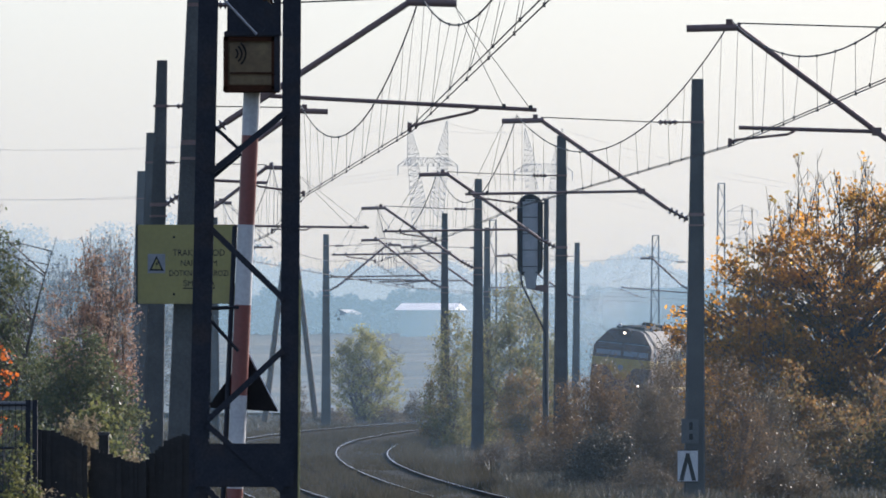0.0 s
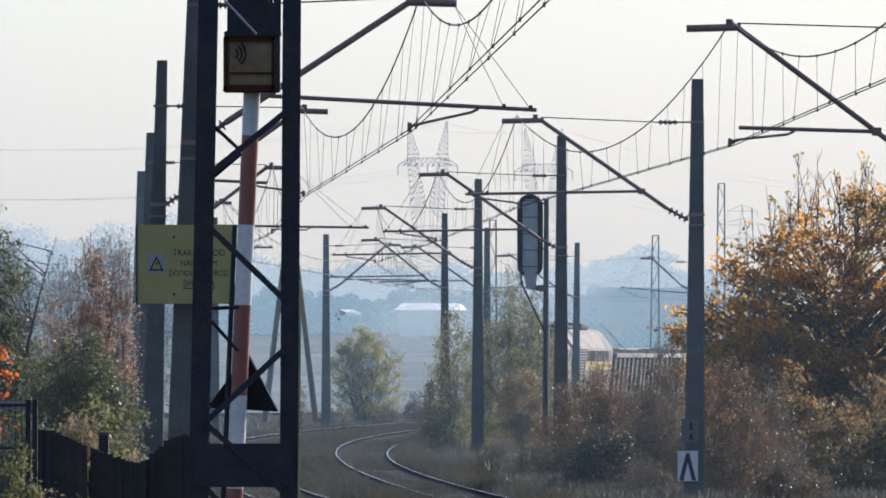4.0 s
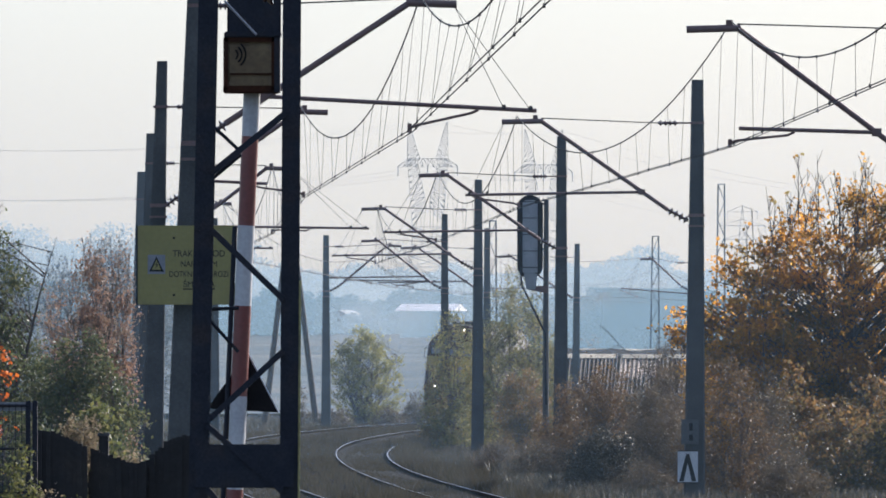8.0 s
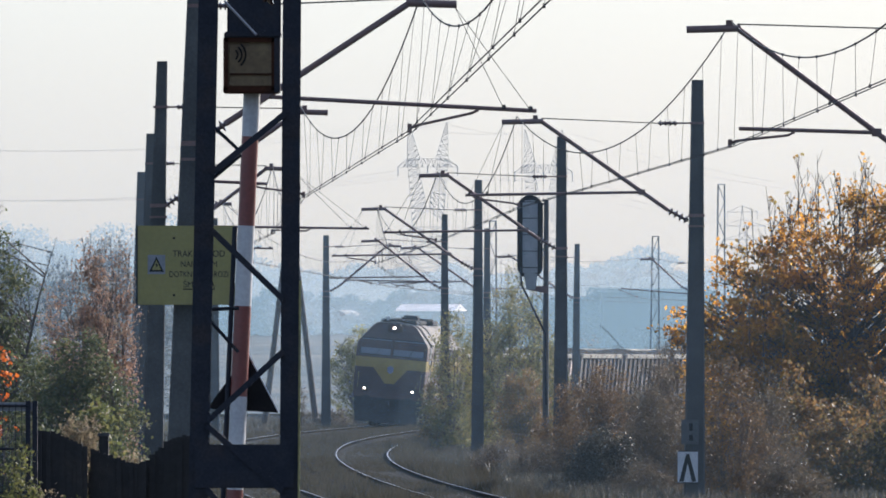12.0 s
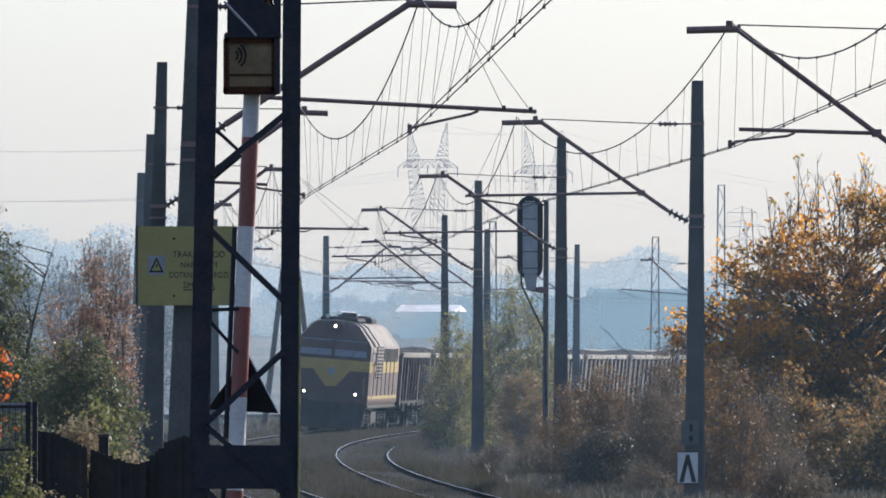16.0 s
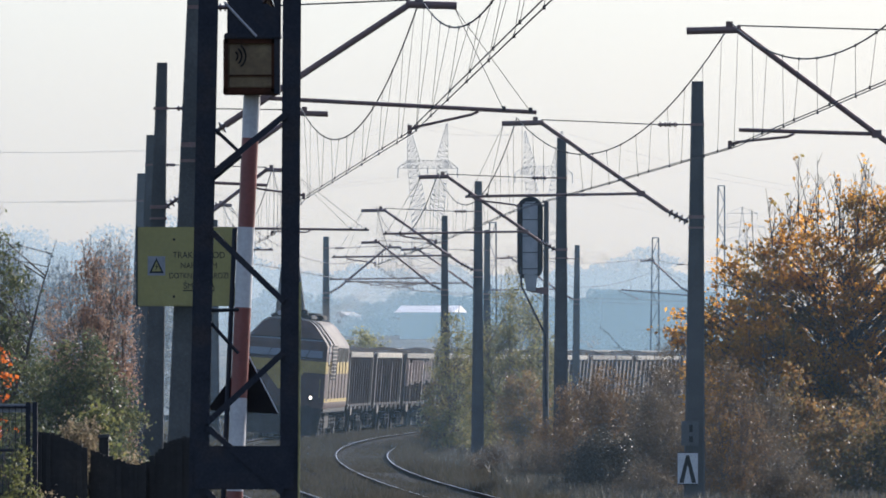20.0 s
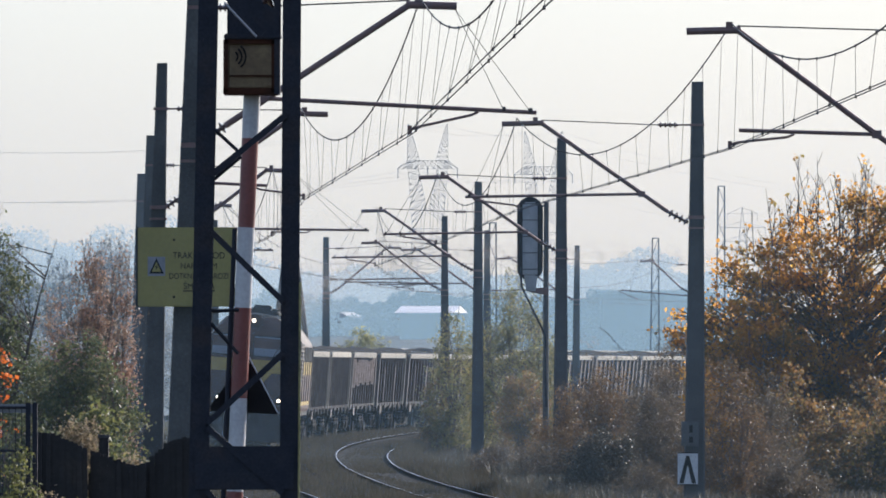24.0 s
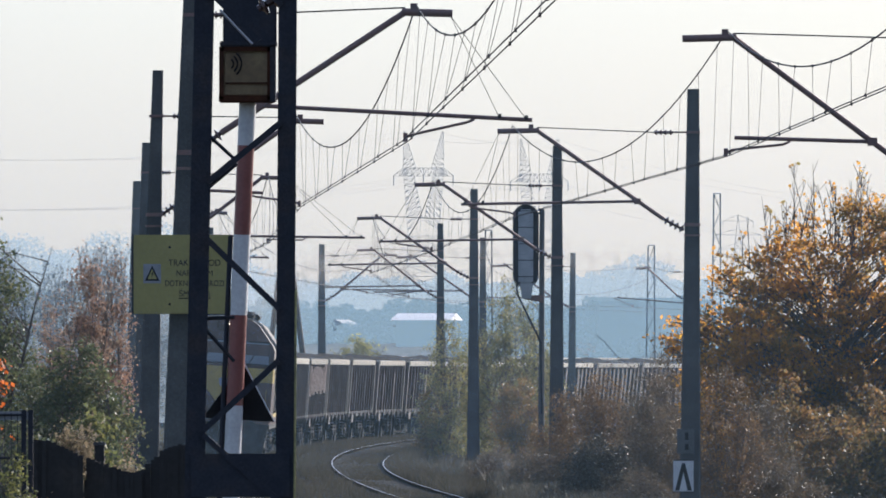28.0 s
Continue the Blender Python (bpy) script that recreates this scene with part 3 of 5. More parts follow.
    for k in range(shoots):
        a, r = rng.uniform(0, 2 * math.pi), math.sqrt(rng.uniform(0.0, 0.85))
        h = rng.uniform(0.72, 0.95)
        p = Vector((math.cos(a) * r * width / 2 * 0.9 * float(np.interp(h, hs, rs)), math.sin(a) * r * deep / 2 * float(np.interp(h, hs, rs)), h * height))
        d = Vector((rng.normal() * 0.16, rng.normal() * 0.16, 1)) * height * shoot_len * rng.uniform(0.5, 1.2)
        rs_ = 0.0022 * height * trunk / 0.016
        wood.tube(p, p + d, rs_, rs_ * 0.4, 4)
        for u in range(4):
            b = p + d * rng.uniform(0.2, 0.9)
            c = b + Vector((rng.normal() * 0.35, rng.normal() * 0.35, 0.8)) * d.length * 0.3
            wood.tube(b, c, rs_ * 0.55, rs_ * 0.3, 3)
            if rng.uniform() < 0.5:
                cs.append(np.array([c]) + rng.normal(size=(2, 3)) * 0.03)
    part("trunk", wood, BARK, t, "branching brown stems and twigs")
    c = np.concatenate(cs)
    c[:, 2] = np.maximum(c[:, 2], 0.02)
    v, f = quads(c, size * rng.uniform(0.5, 1.2, size=len(c)), rng, stretch=stretch)
    cr = new("crown", tri_mesh("crown", v, f, LEAF[leaf]))
    cr.parent = t
    return t


def grass(name, zones, label, seed=3, mat=None):
    """Tufts of dry blades in zones (x0, x1, y0, y1, count, height); one object."""
    rng = np.random.default_rng(seed)
    vs, fs, n0 = [], [], 0
    for x0, x1, y0, y1, n, h in zones:
        cx, cy = rng.uniform(x0, x1, n // 12), rng.uniform(y0, y1, n // 12)
        k = rng.integers(0, len(cx), n)
        x, y = cx[k] + rng.normal(size=n) * 0.16, cy[k] + rng.normal(size=n) * 0.16
        z = np.array([ground_height(a, b) for a, b in zip(x, y)]) - 0.03
        hh = h * rng.uniform(0.4, 1.2, n)
        lean = rng.normal(size=(n, 2)) * 0.22 * hh[:, None]
        w = rng.uniform(0.008, 0.02, n)
        an = rng.uniform(0, math.pi, n)
        dx, dy = np.cos(an) * w, np.sin(an) * w
        p = np.stack([np.stack([x - dx, y - dy, z], 1), np.stack([x + dx, y + dy, z], 1),
                      np.stack([x + lean[:, 0] * 0.35 + dx * 0.7, y + lean[:, 1] * 0.35 + dy * 0.7, z + hh * 0.6], 1),
                      np.stack([x + lean[:, 0], y + lean[:, 1], z + hh], 1)], 1).reshape(-1, 3)
        i = n0 + np.arange(n)[:, None] * 4
        vs.append(p)
        fs += [i + np.array([[0, 1, 2]]), i + np.array([[0, 2, 3]])]
        n0 += n * 4
    ob = new(name, tri_mesh(name, np.concatenate(vs), np.concatenate(fs), mat or STRAW))
    return tagged(ob, label, "grass", kind="stuff")


BROAD = [(0.04, 0.7), (0.15, 0.84), (0.3, 0.92), (0.5, 0.98), (0.62, 1.0), (0.8, 0.8), (0.87, 0.62), (0.95, 0.34), (1.0, 0.1)]
FAN = [(0.03, 0.3), (0.12, 0.65), (0.3, 0.95), (0.55, 1.0), (0.75, 0.86), (0.9, 0.56), (1.0, 0.2)]
SPIRE = [(0.02, 0.5), (0.2, 0.8), (0.45, 1.0), (0.65, 0.9), (0.85, 0.7), (1.0, 0.3)]
HEAP = [(0.02, 0.95), (0.3, 1.0), (0.55, 0.92), (0.78, 0.68), (0.92, 0.4), (1.0, 0.15)]
# the autumn trees beside the line, with the undergrowth at their feet
plant("autumn_tree", 9.2, 259, -0.6, 7.15, 8.0, "orange", "broad autumn tree with orange and brown leaves", seed=5, sprays=920, per=72, size=0.085, spread=0.46, profile=BROAD, stems=6, deep=3.0, shoots=90, shoot_len=0.16, lumps=0.16, hollow=0.25, stretch=1.3, gaps=0.9, flat=0.62, upright=0.6)
plant("autumn_tree", 7.1, 257, -0.6, 4.9, 2.9, "orange", "young autumn tree with orange and brown leaves", seed=36, sprays=230, per=66, size=0.08, spread=0.4, profile=BROAD, stems=4, shoots=14, stretch=1.3, gaps=0.7, flat=0.65)
for px, py, h, w, lf, n, sd in ((8.5, 247, 2.2, 2.6, "amber", 140, 32), (9.9, 246, 2.4, 2.8, "mixed", 160, 33), (7.6, 252, 2.8, 2.4, "amber", 130, 34), (9.3, 253, 3.0, 2.6, "amber", 110, 35)):
    plant("hedge_bush", px, py, -0.6, h, w, lf, "dark bush of olive and brown leaves with yellow flecks", "bush", seed=sd, sprays=n, per=56, size=0.085, spread=0.36, profile=HEAP, stems=6, deep=2.0, lumps=0.4, shoots=16, gaps=0.8, stretch=1.3, group="bushes under the autumn trees")
for i, (px, py, h, w, lf, n) in enumerate(((6.0, 241, 3.3, 1.9, "rust", 190), (6.85, 243, 2.9, 1.7, "brown", 170), (7.0, 233, 1.5, 1.8, "brown", 150))):
    plant("brown_shrub", px, py, -0.6, h, w, lf, "twiggy shrub with small glinting brown leaves", "shrub", seed=70 + i, sprays=n, per=70, size=0.033, spread=0.26, profile=HEAP, stems=8, upright=1.2, shoots=14, shoot_len=0.25, trunk=0.01, group="shrubs beside the line")
# shrubs before the bend
# The "shade" shrub's dark leaves paint in the shaded hollow among the others.
for i, (px, py, h, w, lf, n, sz) in enumerate(((4.05, 290, 3.2, 2.3, "rust", 300, 0.05), (5.35, 284, 3.5, 2.3, "brown", 280, 0.046), (3.25, 300, 2.6, 1.7, "rust", 200, 0.05), (4.9, 268, 2.6, 2.0, "brown", 260, 0.044),
                                              (3.6, 262, 1.75, 1.9, "shade", 280, 0.05), (2.5, 290, 1.3, 1.8, "brown", 160, 0.042), (1.55, 318, 1.0, 1.8, "brown", 140, 0.04), (5.5, 252, 1.6, 1.7, "rust", 150, 0.042), (4.35, 248, 1.0, 1.8, "brown", 150, 0.036),
                                              (6.3, 310, 4.3, 1.6, "rust", 110, 0.06))):
    plant("brown_shrub", px, py, -0.6, h, w, lf, "twiggy autumn shrub with small withered leaves", "shrub", seed=20 + i, sprays=n, per=80, size=sz * 0.76, spread=0.29, profile=HEAP, stems=8, upright=1.0, shoots=14, shoot_len=0.2, trunk=0.01, gaps=0.6, group="shrubs beside the line")
plant("low_shrub", 2.55, 372, -0.6, 3.1, 2.0, "amber", "small shrub with orange leaves", "shrub", seed=96, sprays=170, per=62, size=0.048, spread=0.27, profile=HEAP, stems=6, upright=0.9, trunk=0.01, group="shrubs beside the line")
plant("low_shrub", -0.2, 392, -0.6, 2.9, 1.1, "amber", "small shrub with orange leaves", "shrub", seed=95, sprays=90, per=44, size=0.06, spread=0.27, profile=HEAP, stems=5, upright=0.9, trunk=0.01, group="shrubs beside the line")
for wx, wy, wh, ww, n, sd in ((0.35, 391, 4.9, 2.1, 150, 97), (2.45, 388, 6.3, 3.3, 300, 7), (1.3, 394, 4.4, 2.0, 120, 98), (3.3, 384, 4.6, 1.9, 110, 99)):
    plant("willow_bush", wx, wy, -0.55, wh, ww, "green", "thin-leaved green bush beside the track", "bush", seed=sd, sprays=n, per=88, size=0.049, spread=0.36, profile=[(0.02, 0.75), (0.3, 1.0), (0.5, 0.95), (0.7, 0.75), (0.88, 0.48), (1.0, 0.18)], stems=7, upright=1.0, shoots=18, shoot_len=0.14, trunk=0.01, stretch=2.0, gaps=0.9, group="willow bushes")
plant("round_bush", -3.75, 562, -0.5, 4.8, 4.1, "yellow", "small rounded yellow-green bush in the meadow", "bush", seed=28, sprays=320, per=46, size=0.07, gaps=0.8, spread=0.32, profile=FAN, stems=9, upright=0.9, trunk=0.012, lumps=0.12, shoots=20, shoot_len=0.08)
for i, (px, py, h, w, n) in enumerate(((-7.1, 556, 2.3, 1.2, 60), (-1.2, 552, 1.7, 1.6, 80), (-2.6, 548, 1.0, 1.8, 70), (-5.3, 550, 1.0, 2.0, 70))):
    plant("brown_shrub", px, py, -0.55, h, w, "brown", "twiggy autumn shrub with small withered leaves", "shrub", seed=120 + i, sprays=n, per=50, size=0.05, spread=0.3, profile=HEAP, stems=6, upright=1.0, shoots=8, trunk=0.01, group="shrubs beside the line")
# the hedge on the outer side
plant("hedgerow_tree", -6.85, 170, -0.6, 5.6, 2.8, "dark", "dense dark green tree turning yellow", seed=9, sprays=560, per=80, size=0.042, spread=0.26, profile=[(0.04, 0.8), (0.3, 1.0), (0.5, 0.9), (0.65, 0.72), (0.8, 0.5), (0.92, 0.28), (1.0, 0.1)], stems=4, shoots=8, shoot_len=0.08)
plant("red_bush", -6.3, 205, -0.6, 5.4, 1.15, "red", "upright reddish autumn bush", "bush", seed=10, sprays=230, per=62, size=0.036, spread=0.22, profile=SPIRE, stems=9, upright=2.2, shoots=40, shoot_len=0.12, trunk=0.009, gaps=0.7)
plant("red_bush", -5.98, 212, -0.6, 5.4, 0.85, "red", "upright reddish autumn bush", "bush", seed=11, sprays=190, per=60, size=0.036, spread=0.22, profile=SPIRE, stems=8, upright=2.2, shoots=36, shoot_len=0.12, trunk=0.009, gaps=0.7)
plant("red_bush", -6.9, 208, -0.6, 4.5, 0.9, "red", "slim reddish autumn bush", "bush", seed=41, sprays=120, per=58, size=0.036, spread=0.22, profile=SPIRE, stems=6, upright=2.2, shoots=20, shoot_len=0.12, trunk=0.009, gaps=0.7)
plant("hedge_bush", -5.2, 166, -0.6, 3.75, 2.5, "dark", "dense dark green bush", "bush", seed=12, sprays=420, per=80, size=0.038, spread=0.22, profile=HEAP, stems=6)
plant("hedge_bush", -4.27, 141, -0.6, 2.75, 1.0, "olive", "leafy green bush with yellowing leaves", "bush", seed=13, sprays=230, per=48, size=0.05, spread=0.17, profile=HEAP, stems=5)
plant("hedge_bush", -5.3, 143, -0.6, 2.7, 1.5, "dark", "dense dark green bush", "bush", seed=14, sprays=260, per=50, size=0.048, spread=0.2, profile=HEAP, stems=5)
plant("orange_sapling", -5.78, 150, -0.6, 4.0, 0.5, "flame", "slim sapling with bright orange leaves", "tree", seed=15, sprays=34, per=18, size=0.06, spread=0.14, stems=1, stretch=1.2)
plant("brown_shrub", -4.0, 127, -0.6, 2.72, 1.2, "straw", "dry straw-coloured weeds behind a fence", "shrub", seed=16, sprays=460, per=60, size=0.028, spread=0.15, profile=HEAP, stems=12, upright=1.6, shoots=30, shoot_len=0.08, trunk=0.006)
plant("brown_shrub", -3.35, 126, -0.6, 2.3, 0.75, "straw", "dry straw-coloured weeds behind a fence", "shrub", seed=17, sprays=300, per=60, size=0.028, spread=0.14, profile=HEAP, stems=9, upright=1.6, shoots=20, shoot_len=0.08, trunk=0.006)
for i, (px, py, h, w, lf, txt) in enumerate(((-4.15, 113, 2.4, 0.6, "olive", "rank green weeds before a fence"), (-3.78, 119, 1.85, 0.16, "olive", "climbing weed in the gap of a board fence"), (-3.3, 118, 1.2, 0.9, "straw", "dry weeds before a fence"), (-3.95, 115, 2.0, 0.4, "straw", "dry weeds before a fence"))):
    plant("low_shrub", px, py, -0.6, h, w, lf, txt, "shrub", seed=91 + i, sprays=130, per=44, size=0.026, spread=0.13, profile=HEAP, stems=6, upright=1.4, trunk=0.007, group="shrubs beside the line")
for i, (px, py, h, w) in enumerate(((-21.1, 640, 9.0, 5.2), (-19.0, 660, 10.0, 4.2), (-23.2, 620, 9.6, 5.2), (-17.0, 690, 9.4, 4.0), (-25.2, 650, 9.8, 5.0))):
    plant("bare_tree", px, py, -0.5, h, w, "grey", "bare tree with few leaves, haze put into their grey", "tree", seed=170 + i, sprays=330, per=18, size=0.13, spread=0.5, profile=BROAD, stems=2, shoots=30, shoot_len=0.12, trunk=0.012, group="bare trees behind the line")


def dead_branch():
    """A long bare branch that arches out over the shrubs."""
    t = thing("dead_branch", pose(5.05, 283, -0.6), "long bare grey branch arching out of the shrubs", "branch")
    pts = [(0.1, 0, 0), (0.12, 0, 1.6), (0.05, 0, 2.9), (-0.25, 0, 3.35), (-0.7, 0, 3.7), (-1.0, 0, 4.05), (-1.2, 0, 4.2)]
    part("stem", Shape().path(pts, 0.01, 6), BARK, t)
    for a, d in (((-0.25, 0, 3.35), (-0.2, 0.1, 0.05)), ((-0.7, 0, 3.7), (-0.18, 0, 0.0)), ((0.02, 0, 3.0), (0.22, 0, 0.4))):
        part("twig", Shape().tube(a, Vector(a) + Vector(d), 0.008, 0.004, 5), BARK, t)
    return t


dead_branch()
grass("dry_grass", [(1.5, 12, 226, 330, 70000, 0.55), (-1, 8, 330, 470, 20000, 0.5), (-16, -3.5, 200, 330, 20000, 0.5), (-12, 2, 215, 420, 50000, 0.3), (-12, 0, 430, 640, 20000, 0.4)], "tall dry grass and weeds along the line")


# ---- line-side signs and signals ----
WHITE = material("white_enamel", [(0.34, 0.35, 0.36), (0.43, 0.44, 0.44)], 3, 0.32, fine=30, stain=0.2)
RED = material("faded_red_paint", [(0.12, 0.026, 0.023), (0.155, 0.037, 0.03)], 4, 0.32, fine=30, stain=0.25)
SIGN_YELLOW = material("yellow_enamel_sign", [(0.165, 0.148, 0.03), (0.2, 0.178, 0.038)], 2, 0.4, fine=20, stain=0.12)
SIGN_BLACK = material("black_lettering", [(0.01, 0.01, 0.012), (0.016, 0.016, 0.016)], 5, 0.9, bump=0, spec=0.1)
OCHRE = material("rust_streaked_cream_box", [(0.05, 0.02, 0.009), (0.1, 0.066, 0.026), (0.14, 0.1, 0.042)], 3, 0.6, fine=25, stain=0.3)
TAR_WOOD = material("tarred_dark_board", [(0.009, 0.01, 0.01), (0.016, 0.016, 0.015), (0.026, 0.023, 0.018)], 2, 0.85, fine=20, stain=0.4)
RUST = material("dark_rust", [(0.022, 0.012, 0.008), (0.05, 0.02, 0.011), (0.035, 0.018, 0.012)], 5, 0.85, fine=30, stain=0.4, spec=0.1)
GREY_PAINT = material("grey_paint", [(0.12, 0.135, 0.145), (0.19, 0.2, 0.21)], 3, 0.5, fine=25)


def lettering(words, x, y, z, size, parent, width=None):
    """Words in the built-in font, upright, facing the camera's side, centred on x."""
    cu = bpy.data.curves.new("lettering", "FONT")
    cu.body, cu.size, cu.align_x, cu.extrude = words, size, "CENTER", 0.002
    tmp = bpy.data.objects.new("lettering", cu)
    scene.collection.objects.link(tmp)
    bpy.context.view_layer.update()
    me = bpy.data.meshes.new_from_object(tmp.evaluated_get(bpy.context.evaluated_depsgraph_get()))
    wide = tmp.dimensions.x
    bpy.data.objects.remove(tmp)
    me.materials.clear()
    me.materials.append(SIGN_BLACK)
    k = width / wide if width and wide else 1.0
    for v in me.vertices:
        v.co.x *= k
    ob = new("lettering", me)
    ob.parent = parent
    ob.matrix_basis = pose(x, y, z, 90)
    return ob


def warning_sign():
    d = 158.55
    t = thing("warning_sign", pose(-3.529, d, 4.037), "yellow enamel high-voltage warning sign fixed to a concrete mast", "sign")
    w, h = 1.337, 1.088
    part("panel", Shape().soft_box((0, 0, 0), (w, 0.03, h), 0.012), SIGN_YELLOW, t, "yellow enamel panel")
    part("back_frame", Shape().box((0, 0.05, h * 0.4), (w * 0.98, 0.05, 0.06)).box((0, 0.05, -h * 0.45), (w * 1.02, 0.05, 0.06)).box((-w * 0.5, 0.04, 0), (0.05, 0.05, h)), STEEL_DARK, t)
    part("bracket", Shape().box((0.1, 0.14, h * 0.4), (0.5, 0.2, 0.05)).box((0.1, 0.14, -h * 0.42), (0.5, 0.2, 0.05)), STEEL_DARK, t)
    part("symbol_field", Shape().box((-0.412, -0.018, 0.01), (0.241, 0.006, 0.264)), GREY_PAINT, t, "pale square behind the warning triangle")
    cx, s = -0.412, 0.101
    tri = Shape()
    o, i = [(cx - s, -0.09), (cx + s, -0.09), (cx, 0.12)], [(cx - s * 0.62, -0.065), (cx + s * 0.62, -0.065), (cx, 0.075)]
    for k in range(3):
        a, b = o[k], o[(k + 1) % 3]
        c, e = i[(k + 1) % 3], i[k]
        tri.prism([a, b, c, e], -0.025, -0.021)
    part("triangle", tri, SIGN_BLACK, t, "black warning triangle")
    part("triangle_field", Shape().prism(i, -0.024, -0.0215), SIGN_YELLOW, t)
    part("bolt_mark", Shape().prism([(cx + 0.02, 0.05), (cx - 0.02, 0.0), (cx, 0.0), (cx - 0.015, -0.05), (cx + 0.025, 0.01), (cx + 0.005, 0.01)], -0.025, -0.021), SIGN_BLACK, t)
    tx = 0.171
    lettering("TRAKCJA POD", tx, -0.018, 0.117, 0.125, t, 0.715)
    lettering("NAPIĘCIEM", tx, -0.018, -0.023, 0.115, t, 0.497)
    lettering("DOTKNIĘCIE GROZI", tx, -0.018, -0.163, 0.115, t, 0.808)
    lettering("ŚMIERCIĄ", tx, -0.018, -0.303, 0.115, t, 0.435)
    part("underline", Shape().box((tx, -0.019, -0.33), (0.435, 0.006, 0.014)), SIGN_BLACK, t)
    for z in (0.373, -0.412):
        part("screw", Shape().tube((-0.171, -0.03, z), (-0.171, -0.01, z), 0.018, n=8), SIGN_BLACK, t)
    return t


warning_sign()


def crossing_post():
    d = 101.0
    x0, z0 = -1.827, 1.502
    lean = 0.043
    t = thing("crossing_post", pose(x0, d, 0), "red and white striped crossing post with a metal box", "post")

    def q(z):
        return Vector((lean * (z - z0), 0, z))
    zs = [5.126, 4.68, 3.898, 3.195, 2.403, 1.586, 0.75, 0.0, -0.7]
    for i in range(len(zs) - 1):
        part("stripe", Shape().tube(q(zs[i + 1]), q(zs[i]), 0.074, n=18), RED if i % 2 else WHITE, t, "red band" if i % 2 else "white band", True)
    part("cable_pipe", Shape().tube(q(-0.6) + Vector((-0.1, 0.02, 0)), q(3.888) + Vector((-0.1, 0.02, 0)), 0.022, n=8), STEEL_DARK, t)
    bx, bz = 0.153, 5.309
    box = Shape().soft_box((bx, -0.12, bz), (0.49, 0.3, 0.48), 0.03)
    box.soft_box((bx, -0.28, bz - 0.02), (0.4, 0.03, 0.36), 0.012)
    part("signal_box", box, OCHRE, t, "rust-streaked cream metal box")
    part("box_hood", Shape().soft_box((bx + 0.01, -0.14, bz + 0.255), (0.5, 0.36, 0.05), 0.01).box((bx + 0.225, -0.16, bz), (0.05, 0.3, 0.5)), STEEL_DARK, t)
    part("box_foot", Shape().soft_box((bx, -0.14, bz - 0.225), (0.495, 0.32, 0.06), 0.01), RUST, t, "rusty foot of the box")
    part("hood_stay", Shape().tube((-0.084, -0.34, 5.86), (0.198, -0.34, 5.56), 0.011, n=6), GALV, t)
    part("box_rim", Shape().box((bx - 0.225, -0.285, bz), (0.04, 0.03, 0.46)).box((bx + 0.2, -0.285, bz), (0.05, 0.03, 0.46)).box((bx, -0.285, bz + 0.21), (0.46, 0.03, 0.04)), RUST, t, "rusty edge of the box")
    part("box_ledge", Shape().box((bx, -0.302, bz - 0.09), (0.38, 0.014, 0.016)), RUST, t)
    arcs = Shape()
    for r in (0.05, 0.085, 0.12):
        arcs.path([(bx - 0.17 + r * math.cos(a * 0.22), -0.3, bz + 0.08 + r * math.sin(a * 0.22)) for a in range(-4, 5)], 0.008, 5)
    part("sound_mark", arcs, SIGN_BLACK, t, "dark curved marks")
    part("upper_panel", Shape().soft_box((bx + 0.02, -0.1, bz + 0.57), (0.47, 0.12, 0.7), 0.02), STEEL_DARK, t, "dark panel above the box")
    tri = Shape().prism([(-0.243, 2.294), (0.381, 2.259), (0.109, 2.779)], 0.1, 0.125)
    plate = part("triangle_plate", tri, SIGN_BLACK, t, "dark back of a triangular plate")
    # White strip added as the sunlit rim of the dark plate.
    part("sunlit_plate_edge", Shape().tube((0.114, 0.11, 2.779), (0.381, 0.11, 2.259), 0.009, n=6), WHITE, plate, "edge strip painted white for the sun on it")
    return t


crossing_post()


PLATE_GREY = material("weathered_plate_grey", [(0.06, 0.065, 0.068), (0.085, 0.09, 0.09)], 6, 0.8, fine=40, stain=0.4, spec=0.2)
SIGNAL_GREY = material("pale_grey_signal_paint", [(0.21, 0.23, 0.24), (0.27, 0.29, 0.3)], 3, 0.6, fine=25, stain=0.15)


